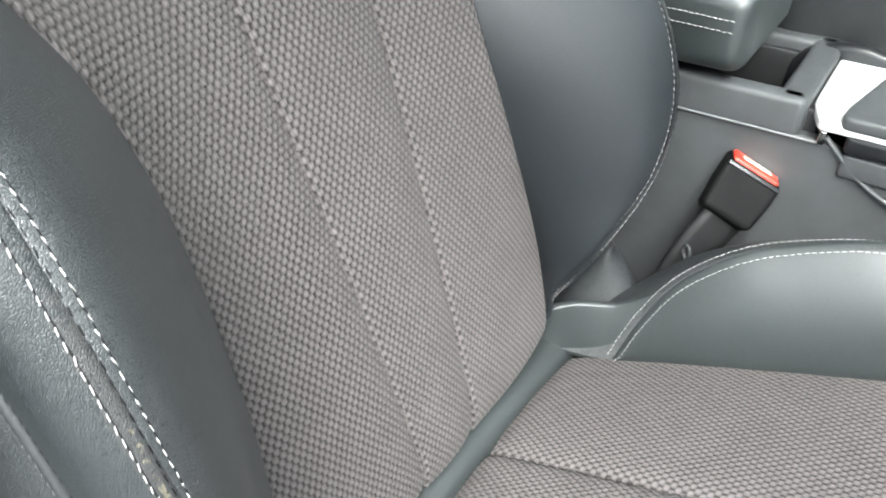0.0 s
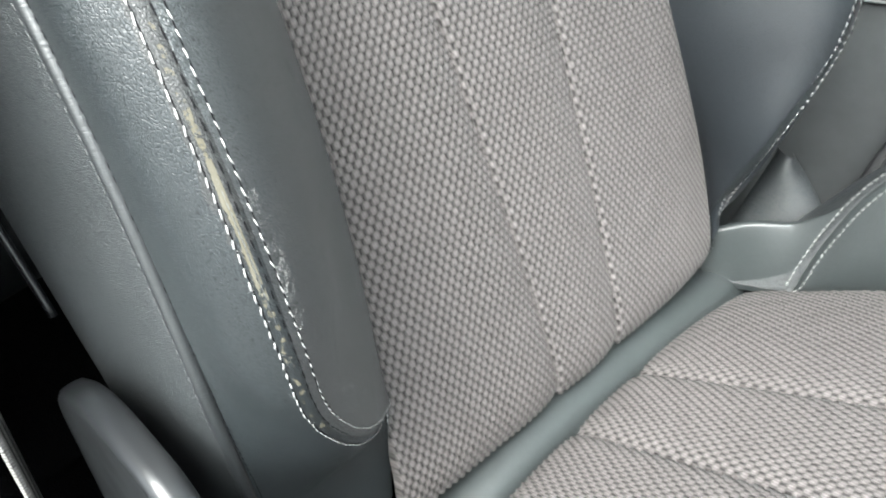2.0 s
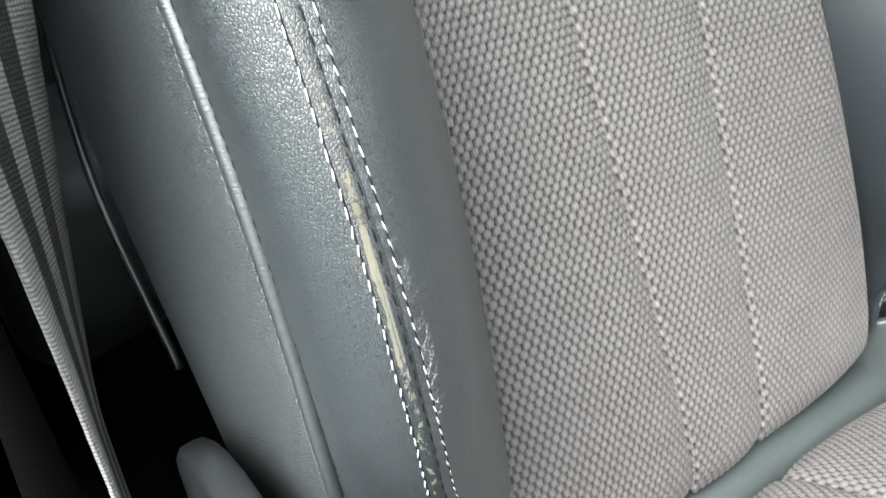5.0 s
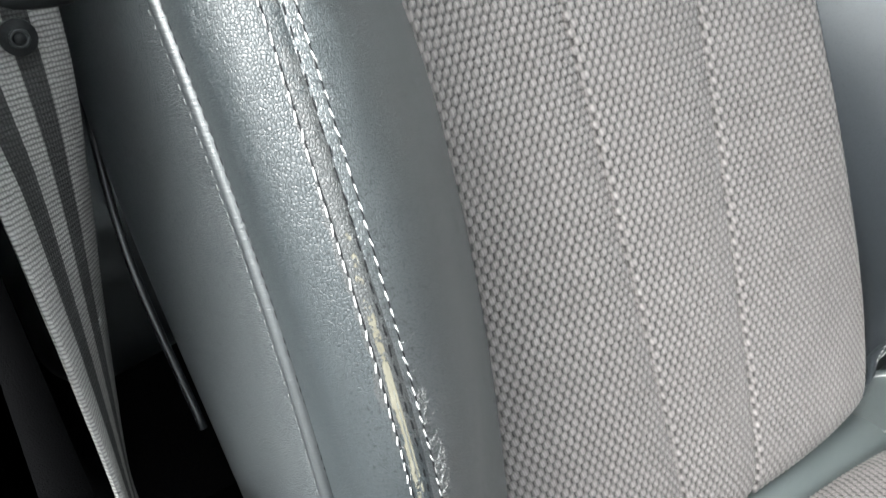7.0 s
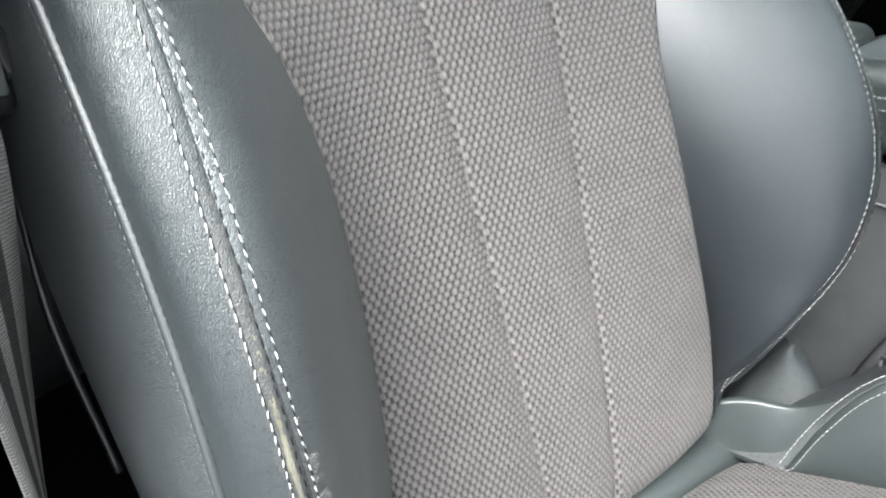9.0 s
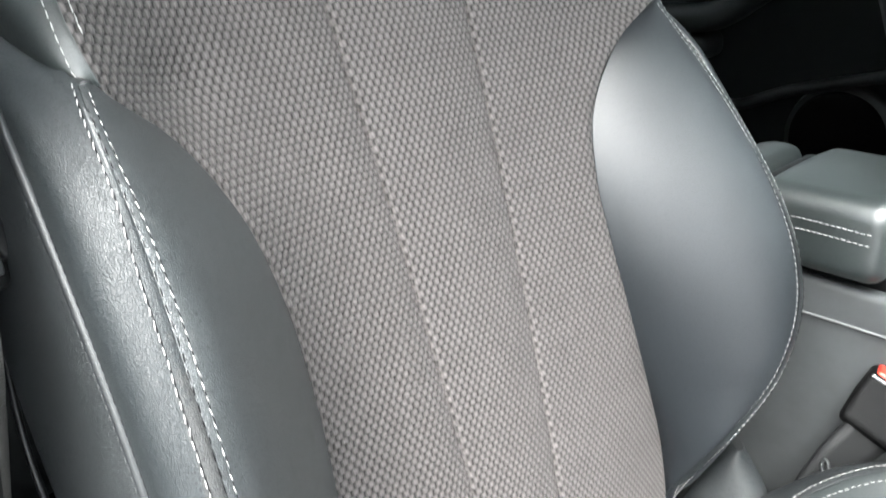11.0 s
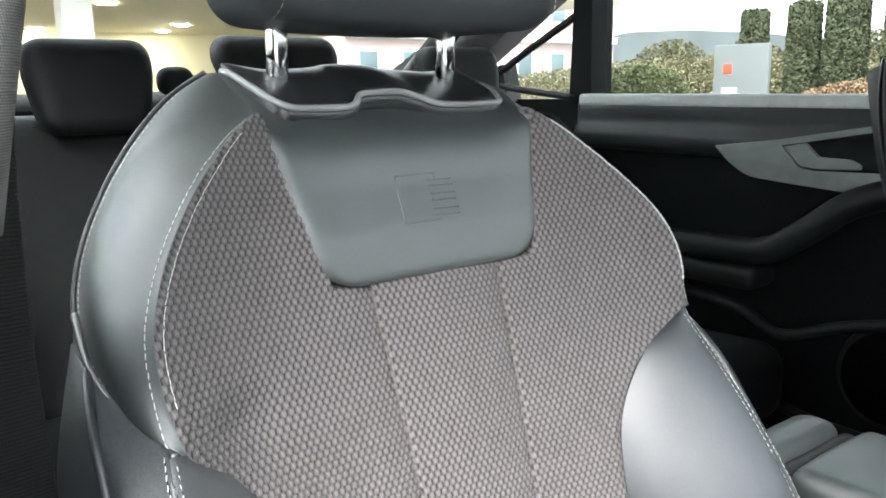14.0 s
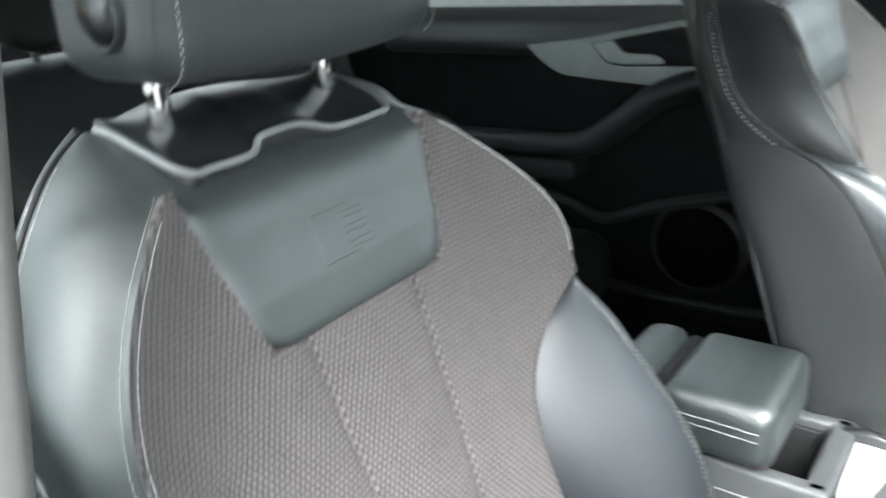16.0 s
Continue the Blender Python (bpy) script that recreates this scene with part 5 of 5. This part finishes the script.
# ---------------------------------------------------------------- centre console
con = thing("centre_console", "grey-black centre console with an open bin", "console")
CX0, CX1 = 0.337, 0.485
side_out = rounded([(0.16, 0.02), (0.16, 0.445), (-0.148, 0.445), (-0.175, 0.432), (-0.215, 0.412), (-0.30, 0.385), (-0.9, 0.38), (-0.9, 0.02)], [0, 0, 0.004, 0.02, 0.02, 0.03, 0, 0], 5)
part("side_panel", prism(side_out, 0.012, "x", CX0 + 0.003, 0.002), PLASTIC_GREY, con, "grey plastic side panel")
part("side_panel", prism(side_out, -0.012, "x", CX1 - 0.003, 0.002), PLASTIC_GREY, con, "grey plastic side panel")
for x in (CX0, CX1):
    d = 1 if x == CX0 else -1
    part("bin_wall", rbox((0.020, 0.300, 0.036), 0.006, 4, 3, lambda q, d=d: (q[0] + d * 0.05 * (q[2] + 0.018) ** 1, q[1], q[2]), (x + d * 0.009, 0.0225, 0.459)), PLASTIC_GREY, con, "satin grey bin rim")
part("bin_front", rbox((CX1 - CX0 - 0.004, 0.026, 0.034), 0.006, 4, 3, None, ((CX0 + CX1) / 2, -0.116, 0.460)), PLASTIC_GREY, con)
part("bin_floor", rbox((CX1 - CX0 - 0.03, 0.29, 0.01), 0.003, 2, 1, None, ((CX0 + CX1) / 2, 0.01, 0.36)), PLASTIC, con)
part("bin_liner", rbox((CX1 - CX0 - 0.032, 0.012, 0.11), 0.003, 2, 1, None, ((CX0 + CX1) / 2, -0.107, 0.410)), PLASTIC, con)
for x in (CX0 + 0.020, CX1 - 0.020):
    part("bin_liner", rbox((0.010, 0.30, 0.11), 0.003, 2, 1, None, (x, 0.01, 0.410)), PLASTIC, con)
part("metal_panel", prism(rounded([(CX0 - 0.006, -0.142), (CX0 + 0.024, -0.131), (CX1 + 0.035, -0.129), (CX1 + 0.07, -0.5), (CX0 - 0.006, -0.5)], [0.006, 0.01, 0.01, 0, 0], 5), 0.010, "z", 0.458, 0.003), ALU, con, "bright aluminium trim panel")
part("lid", prism(rounded([(CX0 - 0.008, -0.157), (CX0 + 0.012, -0.158), (CX0 + 0.095, -0.175), (CX1 + 0.02, -0.20), (CX1 + 0.02, -0.48), (CX0 - 0.008, -0.48)], 0.008, 5), 0.012, "z", 0.464, 0.004), PLASTIC_GREY, con, "dark grey sliding lid")
part("lid_edge", rbox((0.012, 0.32, 0.016), 0.004, 3, 2, None, (CX0 - 0.002, -0.325, 0.452)), PLASTIC_GLOSS, con)
part("lid_edge", rbox((0.012, 0.32, 0.022), 0.004, 3, 2, None, (CX0 + 0.003, -0.325, 0.430)), PLASTIC_GREY, con)
cable("side_seam", [(CX0 - 0.0005, 0.15, 0.4445), (CX0 - 0.0005, 0.0, 0.4445), (CX0 - 0.0005, -0.147, 0.4445)], 0.0012, GREY_EDGE, con)
cable("curved_edge", [(CX0 - 0.001, -0.150, 0.452), (CX0 - 0.001, -0.16, 0.442), (CX0 - 0.001, -0.185, 0.420), (CX0 - 0.001, -0.215, 0.405), (CX0 - 0.001, -0.28, 0.392), (CX0 - 0.001, -0.4, 0.387)], 0.0022, PLASTIC_GREY, con)
part("metal_tab", rbox((0.004, 0.006, 0.012), 0.001, 2, 1, None, (CX0 - 0.002, -0.147, 0.451)), CHROME, con)

arm_rest = thing("armrest", "black leather centre armrest with white stitching over the console", "armrest")


def arm_shape(q):
    x, y, z = q
    return (x, y, z + 0.004 * (1 - (x / 0.08) ** 2) * (z > 0) - 0.02 * max(0.0, -0.5 * (y + 0.055)) )


part("pad", rbox((0.150, 0.116, 0.072), 0.017, 6, 6, arm_shape, (0.393, -0.019, 0.526)), LEATHER_ARM, arm_rest, "black leather armrest lid")
part("hinge_strap", rbox((0.144, 0.022, 0.060), 0.010, 4, 4, None, (0.393, 0.049, 0.522)), PLASTIC, arm_rest, "black hinge strip")
part("rear_pad", rbox((0.148, 0.056, 0.070), 0.017, 5, 5, lambda q: (q[0], q[1], q[2] - 0.25 * max(0.0, q[1] - 0.002)), (0.393, 0.086, 0.525)), LEATHER_ARM, arm_rest)
s = np.linspace(0, 1, 60)
for dz, dxx in ((0.5385, 0.3176), (0.5290, 0.3174)):
    c = spline([(dxx, 0.032, dz), (dxx, -0.02, dz), (dxx, -0.064, dz - 0.001)])
    V, F = stitches(c(s), np.repeat(np.array([[-1.0, 0, 0.2]]), 60, 0), 0.0048, 0.0038, 0.0005)
    child("white_stitching", to_mesh("white_stitching", V, F, THREAD), arm_rest)

# ---------------------------------------------------------------- rear bench
bench = thing("rear_bench", "black rear bench seat behind the front seats", "bench seat")
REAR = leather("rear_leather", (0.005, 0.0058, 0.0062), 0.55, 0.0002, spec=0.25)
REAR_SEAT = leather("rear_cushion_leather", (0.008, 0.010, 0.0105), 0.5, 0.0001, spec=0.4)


def lean_back(q):
    return (q[0], q[1] + 0.30 * q[2], q[2])


for x0, x1 in ((-0.31, 0.16), (0.165, 0.61), (0.615, 0.985)):
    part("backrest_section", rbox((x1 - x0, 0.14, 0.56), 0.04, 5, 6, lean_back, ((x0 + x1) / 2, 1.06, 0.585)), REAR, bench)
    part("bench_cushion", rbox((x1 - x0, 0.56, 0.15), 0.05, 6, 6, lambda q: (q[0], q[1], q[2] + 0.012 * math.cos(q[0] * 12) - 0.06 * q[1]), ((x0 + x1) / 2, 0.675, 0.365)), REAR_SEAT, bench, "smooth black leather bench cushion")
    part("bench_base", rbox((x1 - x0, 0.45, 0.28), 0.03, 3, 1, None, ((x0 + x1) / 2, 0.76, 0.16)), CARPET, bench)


def rear_head(x, w, z0, z1, y):
    h = thing("rear_headrest", "black leather rear headrest on the bench", "headrest", group="rear headrests")

    def taper(q):
        k = (q[2] + (z1 - z0) / 2) / (z1 - z0)
        return (q[0] * (0.84 + 0.22 * min(1, k * 1.6) - 0.06 * k), q[1] + 0.03 * k, q[2])

    part("pad", rbox((w, 0.085, z1 - z0), 0.03, 6, 6, taper, (x, y, (z0 + z1) / 2)), REAR, h)
    for d in (-0.05, 0.05):
        bm = bmesh.new()
        bmesh.ops.create_cone(bm, cap_ends=True, segments=12, radius1=0.006, radius2=0.006, depth=0.10, matrix=pose(x + d, y + 0.03, z0 - 0.02))
        part("post", bm, PLASTIC_GLOSS, h)


part("release_knob", rbox((0.062, 0.05, 0.05), 0.022, 5, 2, None, (0.158, 1.10, 0.918)), REAR, bench, "black rounded shoulder of the bench")
rear_head(0.012, 0.190, 0.835, 0.985, 1.06)
rear_head(0.350, 0.235, 0.885, 0.998, 1.08)
rear_head(0.765, 0.190, 0.835, 0.985, 1.06)

# ---------------------------------------------------------------- outdoors
ground = slab("ground", [(-300, -300), (300, -300), (300, 300), (-300, 300)], -0.2, "z", -0.28, plain("pale_asphalt", (0.13, 0.132, 0.13), 0.7, var=0.25, scale=3), "grey asphalt forecourt")

HEDGE = [plain("hedge_green", (0.065, 0.075, 0.040), 0.8, var=0.5, scale=4, spec=0.05), plain("hedge_olive", (0.12, 0.115, 0.07), 0.8, var=0.5, scale=4, spec=0.05),
         plain("hedge_russet", (0.16, 0.11, 0.07), 0.8, var=0.4, scale=4, spec=0.05), plain("cypress_green", (0.048, 0.056, 0.034), 0.85, var=0.5, scale=5, spec=0.05)]


def leaf_mesh(name, place, count, size, mat):
    """Foliage: many small leaf clumps thrown over a form."""
    V, F = [], []
    for _ in range(count):
        c = Vector(place())
        r = size * random.uniform(0.5, 1.3)
        rot = Euler([random.uniform(0, 6.28) for _ in range(3)]).to_matrix()
        o = len(V)
        for p in ((1, 0, 0.1), (0.2, 0.8, 0), (-0.9, 0.3, 0.2), (-0.3, -0.8, -0.1), (0.1, 0, 0.6)):
            V.append(c + rot @ Vector(p) * r)
        F += [(o, o + 1, o + 4), (o + 1, o + 2, o + 4), (o + 2, o + 3, o + 4), (o + 3, o, o + 4)]
    return to_mesh(name, V, F, mat, smooth=False)


def column_tree(x, y, h, r):
    tree = thing("cypress_tree", "clipped dark green columnar tree in a row", "tree", group="row of columnar trees")
    V, F = tube(spline([(x, y, -0.28), (x, y, 0.6), (x, y, h * 0.6)]), 0.09, 10, 8)
    child("trunk", to_mesh("trunk", V, F, plain("bark", (0.10, 0.07, 0.05), 0.9)), tree)

    def place():
        a, k = random.uniform(0, 6.28), random.random()
        rr = r * (1 - 0.12 * k) * (1 if random.random() < 0.8 else random.random() ** 0.5)
        if k > 0.97:
            rr *= random.random()
        return (x + rr * math.cos(a), y + rr * math.sin(a), 0.2 + (h - 0.2) * k)

    # dense inner body behind the outer leaves
    V, F = tube(spline([(x, y, 0.15), (x, y, h * 0.5), (x, y, h - 0.1)]), r * 0.86, 14, 16)
    V = [Vector(v) + Vector([random.uniform(-0.03, 0.03) for _ in range(3)]) for v in V]
    core = to_mesh("inner_foliage", V, F, HEDGE[3], smooth=False)
    child("inner_foliage", core, tree)
    child("crown", leaf_mesh("crown", place, 7000, 0.045, HEDGE[3]), tree)
    return tree


def plant(name, box, count, size, mat, label):
    """A bush or hedge filling a rounded box."""
    (x0, x1), (y0, y1), (z0, z1) = box

    def place():
        p = [random.gauss(0, 1) for _ in range(3)]
        d = math.sqrt(sum(q * q for q in p)) / random.random() ** 0.25
        return ((x0 + x1) / 2 + (x1 - x0) / 2 * p[0] / d, (y0 + y1) / 2 + (y1 - y0) / 2 * p[1] / d, z0 + (z1 - z0) * abs(p[2] / d))

    return single(name, leaf_mesh(name, place, count, size, mat), label, "hedge", kind="stuff")


for k, (yy, hh) in enumerate([(10.55, 2.5), (9.35, 2.58), (8.4, 2.8), (7.25, 2.8), (6.2, 2.8), (5.1, 2.8)]):
    column_tree(17.0, yy, hh, (0.33, 0.37, 0.45, 0.38, 0.42, 0.40)[k])
plant("hedge", ((18.5, 21), (2, 26), (-0.3, 1.6)), 30000, 0.055, HEDGE[1], "olive hedge behind the columnar trees")
plant("hedge", ((15.5, 17.5), (11.5, 15.5), (-0.3, 1.35)), 14000, 0.045, HEDGE[0], "rounded green shrubs by the road")
plant("hedge", ((15.8, 17), (4.0, 10.0), (-0.3, 0.95)), 14000, 0.04, HEDGE[2], "russet low hedge under the trees")
FAR_LEAF = plain("far_autumn_leaf", (0.085, 0.083, 0.05), 0.9, var=0.35, scale=0.6, spec=0.05)
for k in range(5):
    yy = 9 + 3.1 * k + random.uniform(-0.8, 0.8)
    plant("tree_line", ((26, 30), (yy - 2.4, yy + 2.4), (-0.3, random.uniform(2.2, 2.9))), 5000, 0.085, FAR_LEAF, "hazy yellow-green trees in the distance")

sign = thing("sign_board", "white roadside sign board with a small red mark", "sign")
part("board", rbox((0.10, 1.02, 1.80), 0.02, 3, 1, None, (12.0, 7.62, 0.60)), plain("white_board", (0.085, 0.095, 0.095), 0.5, var=0.03), sign)
part("red_mark", rbox((0.01, 0.16, 0.16), 0.004, 2, 1, None, (11.945, 7.85, 1.10)), RED, sign)
part("text_bar", rbox((0.01, 0.30, 0.10), 0.004, 2, 1, None, (11.945, 7.80, 0.74)), plain("grey_bar", (0.35, 0.37, 0.38), 0.6), sign)
part("text_bar", rbox((0.01, 0.32, 0.06), 0.004, 2, 1, None, (11.945, 7.83, 0.62)), plain("grey_bar_2", (0.35, 0.37, 0.38), 0.6), sign)
hill = [(0, -3), (20, 3), (40, 5), (60, 5.5), (80, 8), (100, 11), (118, 12.5), (135, 13), (160, 9), (200, 4), (220, -3)]
slab("backdrop_hills", rounded(hill, 2), 1.0, "x", 160, plain("hill_haze", (0.07, 0.082, 0.085), 0.9, var=0.2, scale=0.1), "hazy distant hills")

# showroom behind the car: bright ceiling, white column, downlights
show = thing("showroom", "showroom with cream ceiling, white column and downlights", "building")
CREAM = plain("cream_ceiling", (0.70, 0.65, 0.48), 0.8, var=0.03)
WHITE = plain("white_paint", (0.82, 0.82, 0.80), 0.6, var=0.03)
part("ceiling_slab", rbox((28, 14, 0.3), 0.02, 2, 1, None, (0, 19, 2.75)), CREAM, show)
part("back_wall", rbox((28, 0.2, 3.2), 0.02, 2, 1, None, (0, 26, 1.2)), CREAM, show)
part("floor_slab", rbox((28, 14, 0.06), 0.01, 2, 1, None, (0, 19, -0.25)), plain("grey_floor_tile", (0.12, 0.12, 0.115), 0.3), show)
part("fascia", rbox((28, 0.3, 0.9), 0.02, 2, 1, None, (0, 11.9, 3.2)), WHITE, show)
part("column", rbox((0.48, 0.48, 2.9), 0.03, 3, 1, None, (3.05, 14.0, 1.16)), WHITE, show)
lampm = Mat("lamp_glow")
lampm.put("Emission Color", (1.0, 0.92, 0.74)).put("Emission Strength", 36.0)
for x, y in ((4.4, 17.0), (7.7, 22.0), (8.0, 24.6), (4.6, 25.0), (1.2, 19.0), (-2.5, 17.5), (-1.0, 22.5), (11.0, 18.5), (-6.0, 20.0)):
    bm = bmesh.new()
    bmesh.ops.create_cone(bm, cap_ends=True, segments=20, radius1=0.18, radius2=0.18, depth=0.03, matrix=pose(x, y, 2.59))
    part("downlight", bm, lampm.m, show, "round recessed downlight")
house = thing("house", "pale pink house across the road", "house")
part("wall", rbox((17, 6, 9), 0.03, 2, 1, None, (26, 33, 4.0)), plain("pink_render", (0.36, 0.28, 0.265), 0.8, var=0.05), house)
part("plinth", rbox((17.1, 0.2, 0.7), 0.02, 2, 1, None, (26, 29.95, 0.1)), WHITE, house)
part("string_course", rbox((17.1, 0.25, 0.35), 0.03, 2, 1, None, (26, 29.92, 3.1)), WHITE, house)
for x in (18.6, 20.9, 23.2, 25.5, 27.8, 30.1, 32.4):
    for z in (1.75, 4.6):
        w = part("window", rbox((1.15, 0.1, 1.5), 0.02, 2, 1, None, (x, 29.97, z)), WHITE, house)
        part("pane", rbox((0.9, 0.06, 1.25), 0.01, 2, 1, None, (x, 29.92, z)), plain("house_glass", (0.10, 0.14, 0.15), 0.1), w)
